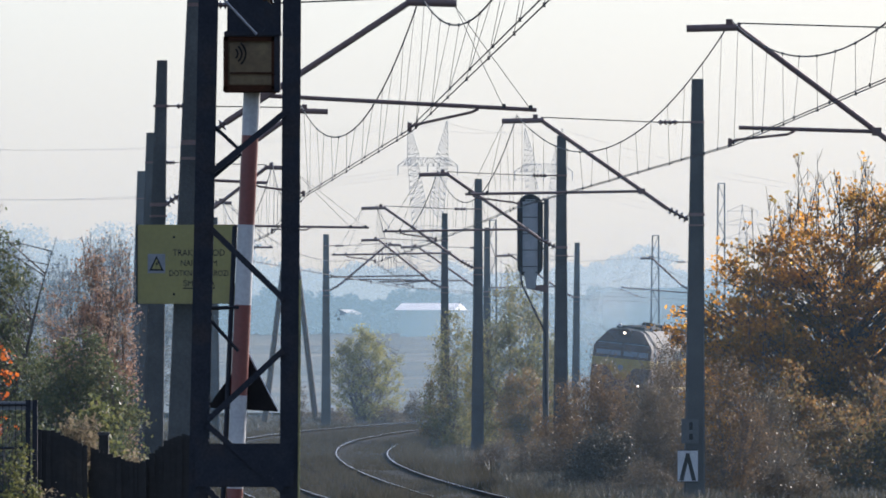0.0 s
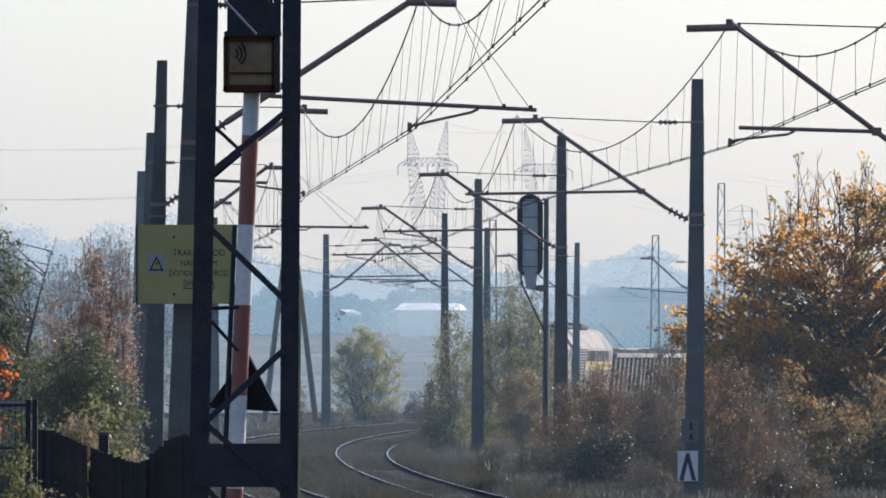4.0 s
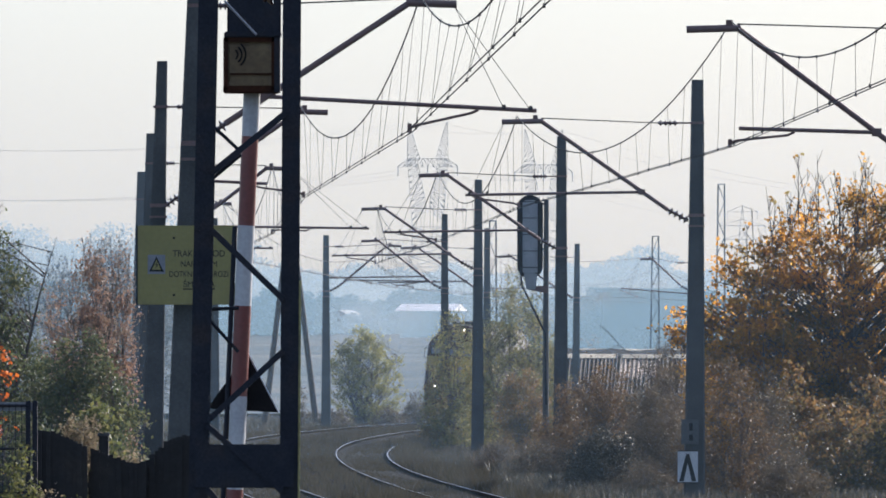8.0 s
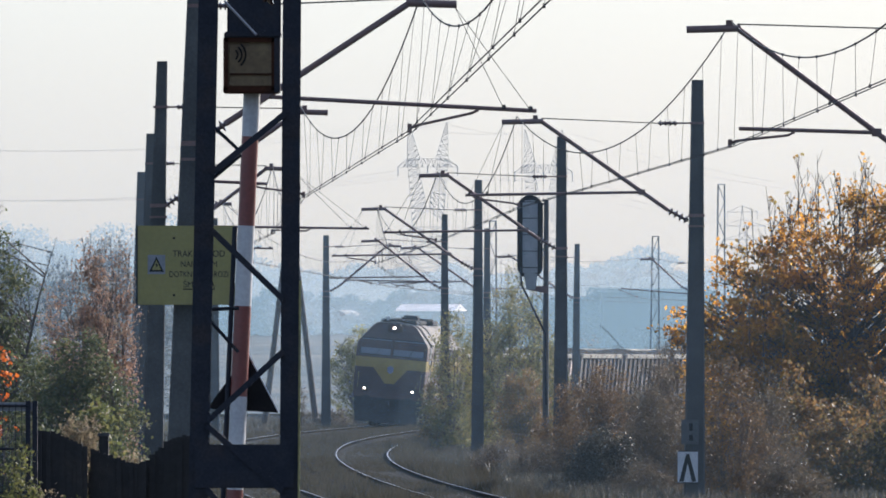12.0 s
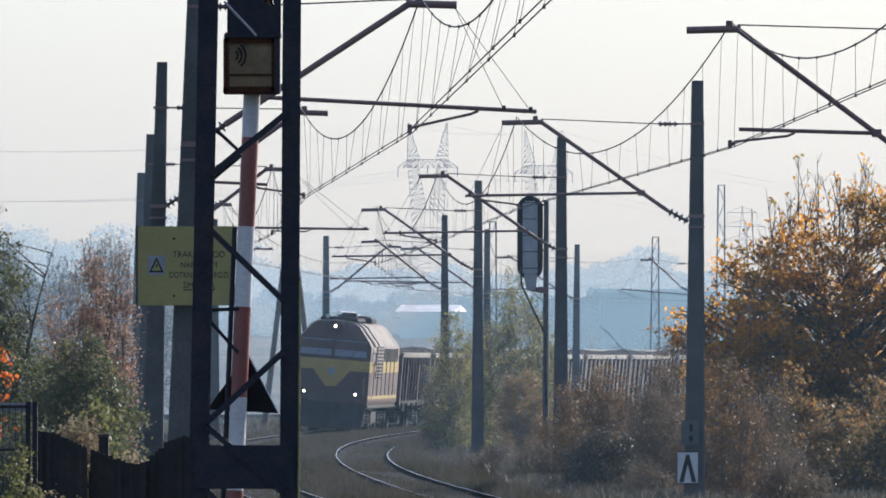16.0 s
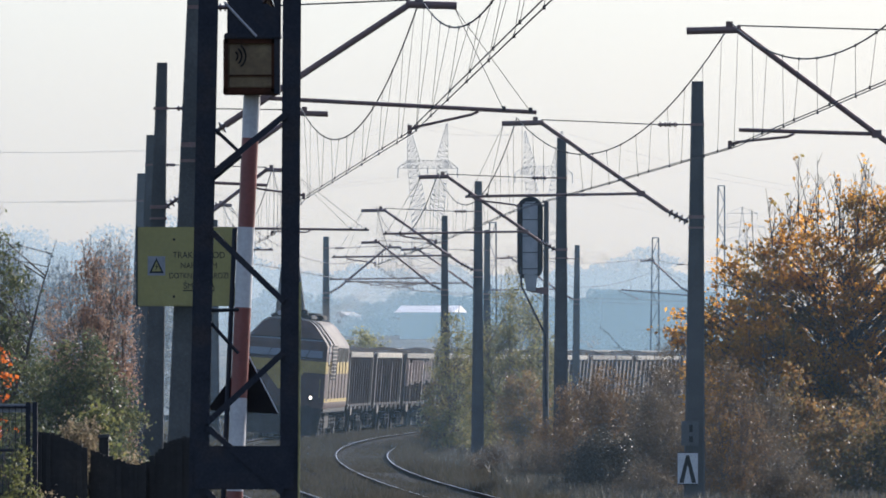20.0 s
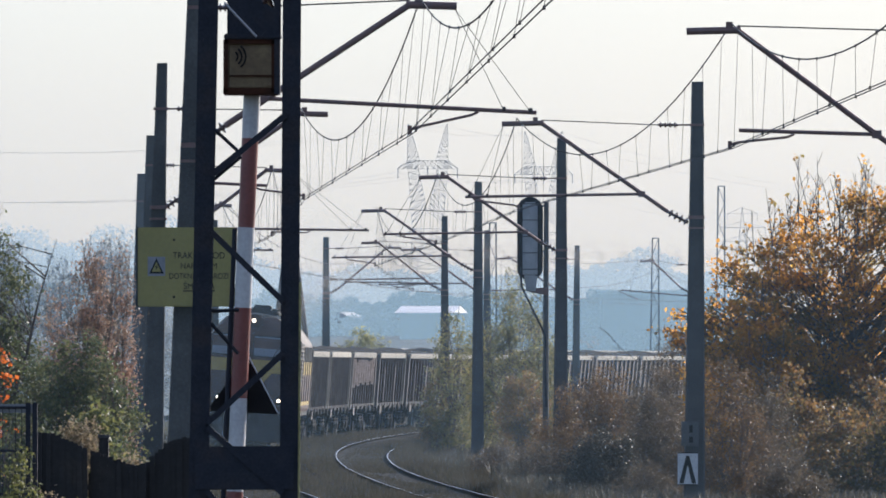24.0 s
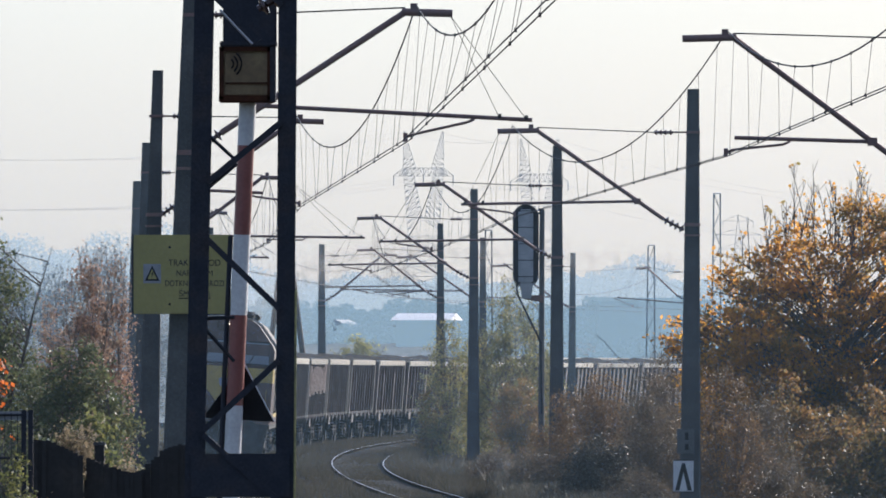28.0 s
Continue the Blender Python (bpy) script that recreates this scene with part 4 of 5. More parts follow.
def back_signal():
    d = 309.0
    t = thing("railway_signal", pose(2.742, d, 0), "colour-light railway signal seen from behind on a slim post", "signal")
    part("post", Shape().tube((0, 0, -0.7), (0.03, 0, 7.062), 0.09, 0.07, 12), PLATE_GREY, t, "", True)
    cx, cz, hw, hh = -0.409, 6.063, 0.33, 1.1
    o = []
    for i in range(32):
        a = 2 * math.pi * i / 32
        o.append((cx + hw * math.cos(a), cz + hw * math.sin(a) + (hh - hw) * (1 if math.sin(a) >= 0 else -1)))
    part("backboard", Shape().prism(o, 0.0, 0.03), STEEL_DARK, t, "dark oval backboard")
    rim = Shape().path([(x, -0.02, z) for x, z in o + o[:1]], 0.022, 5)
    part("rim", rim, STEEL_DARK, t)
    part("lamp_case", Shape().soft_box((cx, -0.14, cz - 0.02), (0.4, 0.26, 2.0), 0.06), SIGNAL_GREY, t, "long grey lamp case")
    for k in range(5):
        part("case_seam", Shape().box((cx, -0.275, cz - 0.82 + 0.44 * k), (0.41, 0.02, 0.02)), STEEL_DARK, t)
    part("case_foot", Shape().box((cx + 0.02, -0.1, cz - 1.2), (0.24, 0.2, 0.42), taper=1.5), SIGNAL_GREY, t)
    part("bracket", Shape().prism([(cx - 0.05, cz - 1.42), (0.06, cz - 1.52), (0.06, cz - 1.3), (cx - 0.05, cz - 1.34)], -0.1, 0.08), STEEL_RUST, t)
    part("top_bracket", Shape().box((cx / 2, 0, 6.941), (0.45, 0.06, 0.06)).box((cx / 2, 0, 5.729), (0.4, 0.06, 0.06)), STEEL_DARK, t)
    part("cable", Shape().path([(cx - 0.25, -0.05, cz - 0.95), (cx - 0.22, -0.05, cz - 1.3), (cx + 0.1, -0.05, cz - 1.95), (0.0, -0.1, cz - 2.6), (0.02, -0.1, cz - 4.5)], 0.03, 6), STEEL_DARK, t)
    return t


back_signal()


def cable_stakes():
    """Short dark stakes with a cable box at the foot of the signal."""
    t = thing("cable_stake", pose(2.2, 301, -0.6), "short dark cable stakes with a small box in the weeds", "stake")
    for x, h in ((-0.16, 0.75), (-0.02, 0.9), (0.14, 0.8)):
        part("stake", Shape().box((x, 0, h / 2), (0.08, 0.08, h), taper=0.85), TAR_WOOD, t)
    part("box", Shape().soft_box((0.02, -0.08, 0.5), (0.3, 0.12, 0.28), 0.02), STEEL_DARK, t)
    return t




cable_stakes()


def mast_plates():
    d = 236.78
    x = 5.026
    t = thing("line_sign", pose(x, d, 0.553), "white line-side sign with a black pointed mark on a mast", "sign")
    w, h = 0.418, 0.65
    part("panel", Shape().soft_box((0, 0, 0), (w, 0.02, h), 0.006), WHITE, t)
    for sgn in (-1, 1):
        part("mark", Shape().prism([(0, h * 0.4), (sgn * 0.03, h * 0.42), (sgn * w * 0.42, -h * 0.46), (sgn * w * 0.2, -h * 0.46), (0, h * 0.12)], -0.016, -0.011), SIGN_BLACK, t, "black slanting bar")
    for z in (h * 0.5, -h * 0.5):
        part("border", Shape().box((0, -0.012, z), (w, 0.012, 0.02)), SIGN_BLACK, t)
    t2 = thing("number_plate", pose(5.072, d, 1.272), "weathered grey mast plate with worn marks", "plate")
    part("panel", Shape().soft_box((0, 0, 0), (0.36, 0.02, 0.511), 0.006), PLATE_GREY, t2)
    part("mark", Shape().box((0.02, -0.013, 0.1), (0.07, 0.006, 0.15)), SIGN_BLACK, t2)
    part("mark", Shape().box((0.02, -0.013, -0.12), (0.08, 0.006, 0.12)), SIGN_BLACK, t2)


mast_plates()

# ---- fences at the near side ----


def board_fence():
    t = thing("board_fence", pose(0, 0, 0), "old dark board fence in sagging panels with an uneven top", "fence")
    rng = random.Random(4)
    panels = ([(-4.27, 1.985), (-4.09, 1.955), (-3.75, 1.8)], [(-3.71, 1.79), (-3.49, 1.7), (-3.28, 1.64), (-3.14, 1.65)], [(-3.13, 1.67), (-2.98, 1.82), (-2.89, 1.89), (-2.62, 1.95)])
    for k, top in enumerate(panels):
        x, y = top[0][0], 122.0 + 0.12 * k
        while x < top[-1][0]:
            z = float(np.interp(x, [a for a, _ in top], [b for _, b in top])) + rng.uniform(-0.012, 0.012)
            w = rng.uniform(0.05, 0.07)
            m = Matrix.Rotation(rng.uniform(-0.08, 0.08), 3, "Z")
            part("board", Shape().box((x, y + rng.uniform(-0.015, 0.015), (z - 0.65) / 2), (w, 0.025, z + 0.65), m, taper=rng.uniform(0.8, 1.0)), TAR_WOOD, t)
            x += w * 0.78
        mid, wide = (top[0][0] + top[-1][0]) / 2, top[-1][0] - top[0][0] + 0.04
        for z in (0.35, 0.95, 1.4):
            part("rail", Shape().box((mid, y + 0.035, z), (wide, 0.03, 0.055)), TAR_WOOD, t)
        part("post", Shape().box((top[0][0], y + 0.06, 0.45), (0.09, 0.09, 2.2)), TAR_WOOD, t)
    part("post", Shape().box((-3.6, 122.3, 0.62), (0.11, 0.1, 2.6), taper=0.95), TAR_WOOD, t, "taller post with a weathered cap")
    part("post_cap", Shape().soft_box((-3.6, 122.3, 1.935), (0.13, 0.12, 0.035), 0.008), PLATE_GREY, t)
    return t


board_fence()


def mesh_fence():
    d = 118.0
    t = thing("mesh_fence", pose(-4.246, d, -0.6), "low wire mesh fence panel on dark steel posts", "fence")
    h = 2.307 + 0.6
    for x in (-2.6, -1.3, 0.0, 0.07):
        part("post", Shape().box((x, 0, h / 2), (0.05, 0.05, h)), STEEL_DARK, t)
    for k in range(7):
        part("wire_rail", Shape().tube((-2.6, -0.02, 0.2 + k * (h - 0.25) / 6), (0, -0.02, 0.2 + k * (h - 0.25) / 6), 0.013, n=5), STEEL_DARK, t)
    for k in range(40):
        part("wire", Shape().tube((-2.6 + k * 0.065, 0, 0.1), (-2.6 + k * 0.065, 0, h - 0.03), 0.005, n=4), STEEL_DARK, t)
    part("top_plank", Shape().box((-1.3, 0.03, h - 0.06), (2.7, 0.06, 0.09)), GREY_PAINT, t)
    return t


mesh_fence()

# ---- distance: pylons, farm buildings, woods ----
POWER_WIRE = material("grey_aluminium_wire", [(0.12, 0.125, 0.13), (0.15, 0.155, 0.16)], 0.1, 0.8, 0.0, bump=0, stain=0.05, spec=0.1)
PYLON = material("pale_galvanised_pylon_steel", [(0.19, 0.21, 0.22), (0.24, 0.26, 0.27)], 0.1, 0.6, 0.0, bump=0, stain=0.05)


def pylon(x, y, base, k=1.0, thick=0.055):
    t = thing("power_pylon", pose(x, y, base), "tall pale lattice power pylon with twin peaks in the haze", "power pylon", "power pylons")

    def bars(name, pts):
        s = Shape()
        for a, b in pts:
            s.tube(Vector(a) * k, Vector(b) * k, thick, n=4)
        part(name, s, PYLON, t)

    def ladder(a0, a1, b0, b1, n):
        """Cross bracing between the edges a0-a1 and b0-b1."""
        a0, a1, b0, b1 = Vector(a0), Vector(a1), Vector(b0), Vector(b1)
        out = [(a0, a1), (b0, b1)]
        for i in range(n):
            p0, p1 = a0.lerp(a1, i / n), a0.lerp(a1, (i + 1) / n)
            q0, q1 = b0.lerp(b1, i / n), b0.lerp(b1, (i + 1) / n)
            out += [(p0, q1), (q0, p1), (p1, q1)]
        return out
    for s in (-1, 1):
        bars("tower_leg", ladder((-4.1, 1.8 * s, 0), (-3.3, 1.0 * s, 19.5), (4.1, 1.8 * s, 0), (3.3, 1.0 * s, 19.5), 9))
        bars("window_leg", ladder((s * 3.3, 0, 19.5), (s * 4.3, 0, 33), (s * 0.1, 0, 23.0), (s * 2.1, 0, 33), 10))
        bars("peak", ladder((s * 4.4, 0, 32.4), (s * 4.3, 0, 42), (s * 1.7, 0, 34.2), (s * 4.0, 0, 42), 8))
    bars("cross_beam", ladder((-6.6, 0, 32.4), (6.6, 0, 32.4), (-4.4, 0, 34.2), (4.4, 0, 34.2), 10) + [((-6.6, 0, 32.4), (-4.4, 0, 34.2)), ((6.6, 0, 32.4), (4.4, 0, 34.2))])
    for s in (-6.4, 0.0, 6.4):
        part("insulator", Shape().tube(Vector((s, 0, 32.4)) * k, Vector((s, 0, 30.4)) * k, 0.12, n=5), PYLON, t)
    return t


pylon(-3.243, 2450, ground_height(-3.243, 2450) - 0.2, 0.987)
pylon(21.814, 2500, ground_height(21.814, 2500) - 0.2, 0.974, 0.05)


def slim_pylon(x, y, base, top):
    """A slim lattice tower with three short pairs of arms."""
    t = thing("power_pylon", pose(x, y, base), "slim pale lattice power pylon in the haze", "power pylon", "power pylons")

    def edge(i, z):
        k = 1 - 0.8 * min(1.0, z / (top * 0.8))
        return Vector((i * 2.6 * k, 0.0, z))
    for i in (-1, 1):
        part("leg", Shape().tube(edge(i, 0), edge(i, top * 0.8), 0.09, n=4).tube(edge(i, top * 0.8), (0, 0, top), 0.07, n=4), PYLON, t)
    for k in range(14):
        a, b = top * 0.8 * k / 14, top * 0.8 * (k + 1) / 14
        part("brace", Shape().tube(edge(-1, a), edge(1, b), 0.045, n=4).tube(edge(1, a), edge(-1, b), 0.045, n=4), PYLON, t)
    for z, w in ((top * 0.7, 4.4), (top * 0.82, 5.2), (top * 0.94, 3.4)):
        arm = Shape()
        for i in (-1, 1):
            arm.tube((0, 0, z), (i * w, 0, z), 0.06, n=4).tube((0, 0, z + 1.4), (i * w, 0, z), 0.05, n=4).tube((i * w, 0, z), (i * w, 0, z - 1.5), 0.06, n=4)
        part("cross_arm", arm, PYLON, t)
    return t


slim_pylon(67.5, 2600, ground_height(67.5, 2600) - 0.2, 26.0)


def power_lines(rows, label):
    for (a, b, sag) in rows:
        pts = []
        for i in range(17):
            k = i / 16
            p = Vector(a).lerp(Vector(b), k)
            p.z -= 4 * sag * k * (1 - k)
            pts.append(p)
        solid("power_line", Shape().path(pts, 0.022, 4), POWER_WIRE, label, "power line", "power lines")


_rows = []
for x0, y0, z0 in ((-9.488, 2450, 43.533), (-3.243, 2450, 43.533), (2.882, 2450, 43.533), (-7.086, 2450, 53.501), (0.6, 2450, 53.501)):
    _rows.append(((x0, y0, z0), (x0 - 110, y0 - 200, z0 - 8.5), 3.0))
    _rows.append(((x0, y0, z0), (x0 + 25, y0 + 50, z0 - 0.5), 1.5))
    _rows.append(((x0 + 25, y0 + 50, z0 - 0.5), (x0 + 160, y0 + 400, z0 - 10), 6.0))
power_lines(_rows, "thin pale high-voltage line across the sky")

# Both put the haze of distance into the surface as a faint blue glow.
HAZE_NEAR = material("blue_haze_glow", [(0.012, 0.016, 0.018), (0.02, 0.024, 0.024), (0.016, 0.02, 0.022)], 3, 1.0, island=True, bump=0, stain=0.0, spec=0.0, emit=((0.07, 0.1, 0.113), 1.0))
HAZE_FAR = material("pale_haze_glow", [(0.012, 0.016, 0.018), (0.02, 0.024, 0.024), (0.016, 0.02, 0.022)], 3, 1.0, island=True, bump=0, stain=0.0, spec=0.0, emit=((0.14, 0.166, 0.172), 1.0))
TIN = material("white_tin_roof", [(0.46, 0.46, 0.45), (0.56, 0.56, 0.55)], 0.5, 0.6, stain=0.05)
# Pale blue-grey plaster; the tint is the haze before the far house.
PLASTER = material("haze_tinted_plaster", [(0.19, 0.215, 0.22), (0.23, 0.255, 0.26)], 0.4, 0.8, stain=0.1)


def farm_house(x, y, w, deep, h, roof, rz=0.0, roof_mat=None, label="low hazy farm building with a white roof", wall_mat=None):
    z = ground_height(x, y)
    t = thing("farm_house", pose(x, y, z, 0, 0, rz), label, "building", "farm buildings")
    part("wall", Shape().box((0, 0, h / 2 - 0.5), (w, deep, h + 1.0)), wall_mat or PLASTER, t)
    part("roof", Shape().prism([(-deep / 2 - 0.5, h), (deep / 2 + 0.5, h), (0, h + roof)], -w / 2 - 0.5, w / 2 + 0.5), roof_mat or TIN, t, "pale tin roof", at=pose(0, 0, 0, 0, 0, 90))
    return t


# The white-roofed house's walls and the whole barn carry the haze glow.
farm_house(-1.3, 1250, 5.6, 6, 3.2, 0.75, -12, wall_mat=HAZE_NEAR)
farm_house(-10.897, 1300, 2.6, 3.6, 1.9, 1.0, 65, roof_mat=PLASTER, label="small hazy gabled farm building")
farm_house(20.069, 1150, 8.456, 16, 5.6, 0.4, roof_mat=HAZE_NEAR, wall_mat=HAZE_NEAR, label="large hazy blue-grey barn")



def far_wood(name, x0, x1, y, base, heights, seed, n, size, label, mat):
    """A belt of distant trees: clumps of foliage in an uneven row of crowns."""
    rng = np.random.default_rng(seed)
    cs, sz = [], []
    x = x0
    while x < x1:
        k = (x - x0) / (x1 - x0) * (len(heights) - 1)
        i = min(int(k), len(heights) - 2)
        h = (heights[i] + (heights[i + 1] - heights[i]) * (k - i)) * rng.uniform(0.82, 1.08)
        w = h * rng.uniform(0.3, 0.5)
        m = int(n * rng.uniform(0.7, 1.2))
        p = rng.normal(size=(m, 3))
        p /= np.linalg.norm(p, axis=1)[:, None]
        p *= rng.uniform(0.3, 1.0, size=(m, 1)) ** 0.6
        p[:, 2] = p[:, 2] * h * 0.42 + h * 0.58
        p[:, 0] *= w * (1 + 0.25 * np.sin(p[:, 2] * 2.1))
        p[:, 1] *= w
        low = rng.uniform(size=m) < 0.3
        p[low, 2] = rng.uniform(0, h * 0.5, size=low.sum())
        yy = y + rng.uniform(-25, 25)
        cs.append(p + np.array([x, yy, base]))
        sz.append(size * rng.uniform(0.4, 1.2, size=m))
        x += w * rng.uniform(0.6, 1.1)
    v, f = quads(np.concatenate(cs), np.concatenate(sz), rng, stretch=1.2)
    return tagged(new(name, tri_mesh(name, v, f, mat)), label, "woods", kind="structure")




def leaning_poles(x, y, top, spread):
    t = thing("pole_trestle", pose(x, y, 0), "pair of leaning wooden poles forming a trestle", "pole")
    for s in (-1, 1):
        part("pole", Shape().tube((s * spread, 0, -0.7), (s * 0.12, 0, top), 0.17, 0.12, 10), BARK, t, "", True)
    part("tie_beam", Shape().box((0, 0, top * 0.55), (spread * 1.1, 0.12, 0.16)), BARK, t)
    return t


leaning_poles(-7.65, 578, 9.5, 1.332)

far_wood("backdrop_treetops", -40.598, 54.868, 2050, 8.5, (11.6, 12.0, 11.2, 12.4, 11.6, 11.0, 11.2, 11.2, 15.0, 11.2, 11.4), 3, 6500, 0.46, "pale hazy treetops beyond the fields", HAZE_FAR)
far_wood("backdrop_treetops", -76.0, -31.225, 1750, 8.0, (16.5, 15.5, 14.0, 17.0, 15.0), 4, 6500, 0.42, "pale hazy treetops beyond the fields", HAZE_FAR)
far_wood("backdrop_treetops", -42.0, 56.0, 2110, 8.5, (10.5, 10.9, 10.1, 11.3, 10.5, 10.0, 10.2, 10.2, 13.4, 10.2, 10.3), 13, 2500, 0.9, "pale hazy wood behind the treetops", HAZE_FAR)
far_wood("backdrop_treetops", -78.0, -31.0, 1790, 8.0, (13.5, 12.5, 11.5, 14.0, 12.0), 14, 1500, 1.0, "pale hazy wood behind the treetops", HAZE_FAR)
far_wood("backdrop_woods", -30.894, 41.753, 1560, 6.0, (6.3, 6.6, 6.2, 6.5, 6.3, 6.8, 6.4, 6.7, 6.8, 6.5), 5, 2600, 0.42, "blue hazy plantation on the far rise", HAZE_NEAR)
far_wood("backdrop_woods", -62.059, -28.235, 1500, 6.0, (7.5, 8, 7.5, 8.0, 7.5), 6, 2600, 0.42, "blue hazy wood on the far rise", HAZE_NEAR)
# The next two belts are added to cover bare ground with haze blue.
far_wood("backdrop_woods", 2.976, 35.329, 1320, 4.6, (4.2, 4.6, 4.4, 4.8, 4.6), 8, 1300, 0.4, "blue haze-coloured belt added beside the barn", HAZE_NEAR)
far_wood("backdrop_hedge", 2.029, 24.088, 900, 1.3, (4.0, 3.9, 4.1, 4.0, 3.9), 9, 1300, 0.24, "blue haze-coloured belt added along the field", HAZE_NEAR)
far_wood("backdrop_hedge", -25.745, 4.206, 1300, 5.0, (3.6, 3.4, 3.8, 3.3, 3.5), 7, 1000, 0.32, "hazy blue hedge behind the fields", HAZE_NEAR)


def track_weeds(s0, s1, count, seed):
    """Weeds that grow in the ballast and along both tracks; one object."""
    rng = np.random.default_rng(seed)
    vs, fs = [], []
    k = 0
    while k < count:
        s, off = rng.uniform(s0, s1), rng.uniform(-3.2, 7.5)
        rail = min(abs(off - r) for r in (-0.755, 0.755, TRACKS - 0.755, TRACKS + 0.755))
        inside = min(abs(off), abs(off - TRACKS)) < 0.9
        h = rng.uniform(0.05, 0.15) if inside else rng.uniform(0.12, 0.36)
        if rail < 0.22 or noise.noise(Vector((s * 0.12, off * 0.8, 3.0))) < -0.18:
            k += 1
            continue
        p, a = line_point(s, side_step(s, off) if off < 1.9 else off)
        z = -0.135 if min(abs(off), abs(off - TRACKS)) < 1.75 else -0.42
        for u in range(5):
            q = p + Vector((rng.normal() * 0.06, rng.normal() * 0.06, z))
            w = rng.uniform(0.012, 0.03)
            d = Vector((rng.normal(), rng.normal(), 0)) * h * 0.35
            n = len(vs)
            vs += [q + Vector((-w, 0, 0)), q + Vector((w, 0, 0)), q + d + Vector((0, 0, h))]
            fs.append((n, n + 1, n + 2))
        k += 1
    return tagged(new("track_weeds", tri_mesh("track_weeds", [tuple(v) for v in vs], fs, WEED)), "dull weeds growing through the ballast", "weeds", kind="stuff")


track_weeds(85, 360, 26000, 21)


# ---- train ----
LOCO_RED = material("faded_maroon_paint", [(0.036, 0.02, 0.017), (0.047, 0.025, 0.02), (0.07, 0.04, 0.03)], 1.5, 0.6, fine=12, spec=0.2)
YELLOW = material("dirty_yellow_paint", [(0.21, 0.15, 0.03), (0.27, 0.195, 0.042)], 2, 0.6, fine=15, spec=0.2)
WAGON = material("rusty_brown_wagon_paint", [(0.03, 0.02, 0.017), (0.048, 0.031, 0.025), (0.068, 0.046, 0.037)], 0.9, 0.8, fine=9, stain=0.4, vary=0.5, spec=0.25)
BLACK = material("sooty_black_steel", [(0.012, 0.012, 0.012), (0.026, 0.024, 0.022)], 3, 0.85, spec=0.15)
COAL = material("coal", [(0.008, 0.008, 0.008), (0.022, 0.022, 0.022)], 5, 0.9, fine=14, bump=1.0, spec=0.05)
GLASS = material("dark_window_glass", [(0.025, 0.042, 0.06), (0.035, 0.056, 0.078)], 1, 0.4, bump=0, spec=1.0)
LAMP = material("lit_headlamp", [(1, 0.95, 0.85), (1, 0.95, 0.85)], 1, 0.3, bump=0, stain=0, emit=((1.0, 0.8, 0.55), 2.2))


ROOF_DUST = material("dusty_brown_roof_paint", [(0.13, 0.12, 0.105), (0.19, 0.172, 0.15), (0.24, 0.22, 0.19)], 1.2, 0.85, fine=10, spec=0.1)
RIB_END = material("worn_brown_end_post", [(0.06, 0.05, 0.044), (0.1, 0.085, 0.072)], 1.0, 0.7, 0.0, fine=8, stain=0.4, spec=0.2)
RIB = material("rusty_brown_rib", [(0.025, 0.018, 0.016), (0.04, 0.028, 0.024), (0.07, 0.055, 0.047)], 0.8, 0.7, 0.0, fine=8, stain=0.4, spec=0.2)
RIM = material("bare_worn_steel_rim", [(0.16, 0.15, 0.12), (0.3, 0.275, 0.215)], 1.0, 0.5, 0.2, fine=8, vary=0.45)
PALE = material("scuffed_pale_panel", [(0.38, 0.3, 0.25), (0.52, 0.42, 0.36)], 2.0, 0.7, fine=10, stain=0.5)


def bogie(parent, y, axles, radius, base, name="bogie"):
    b = new(name)
    b.parent = parent
    b.matrix_basis = pose(0, y, 0)
    fr = Shape()
    for x in (-1.02, 1.02):
        fr.prism([(-base / 2 - 0.55, 0.62), (-base / 2 - 0.45, 0.86), (base / 2 + 0.45, 0.86), (base / 2 + 0.55, 0.62), (base / 2 + 0.2, 0.5), (0.5, 0.38), (-0.5, 0.38), (-base / 2 - 0.2, 0.5)], x - 0.06, x + 0.06)
    fr2 = Shape().add([(p[1], p[0], p[2]) for p in fr.v], [tuple(reversed(f)) for f in fr.f])
    fr2.box((0, 0, 0.7), (2.0, 0.5, 0.3))
    part("bogie_frame", fr2, BLACK, b)
    for i in range(axles):
        ya = -base / 2 + base * i / (axles - 1)
        for x in (-0.76, 0.76):
            w = Shape().tube((x - 0.065, ya, radius), (x + 0.065, ya, radius), radius, n=20)
            w.tube((x - 0.09 * (1 if x < 0 else -1) * -1, ya, radius), (x, ya, radius), 0.14, n=10)
            part("wheel", w, BLACK, b)
        for x in (-1.12, 1.12):
            part("axle_box", Shape().soft_box((x, ya, radius + 0.05), (0.16, 0.3, 0.3), 0.03), BLACK, b)
            for dy in (-0.27, 0.27):
                part("spring", Shape().lathe((x, ya + dy, 0.55), (x, ya + dy, 0.84), [(0, 0.06), (0.2, 0.09), (0.4, 0.06), (0.6, 0.09), (0.8, 0.06), (1, 0.09)], 8), BLACK, b)
    return b


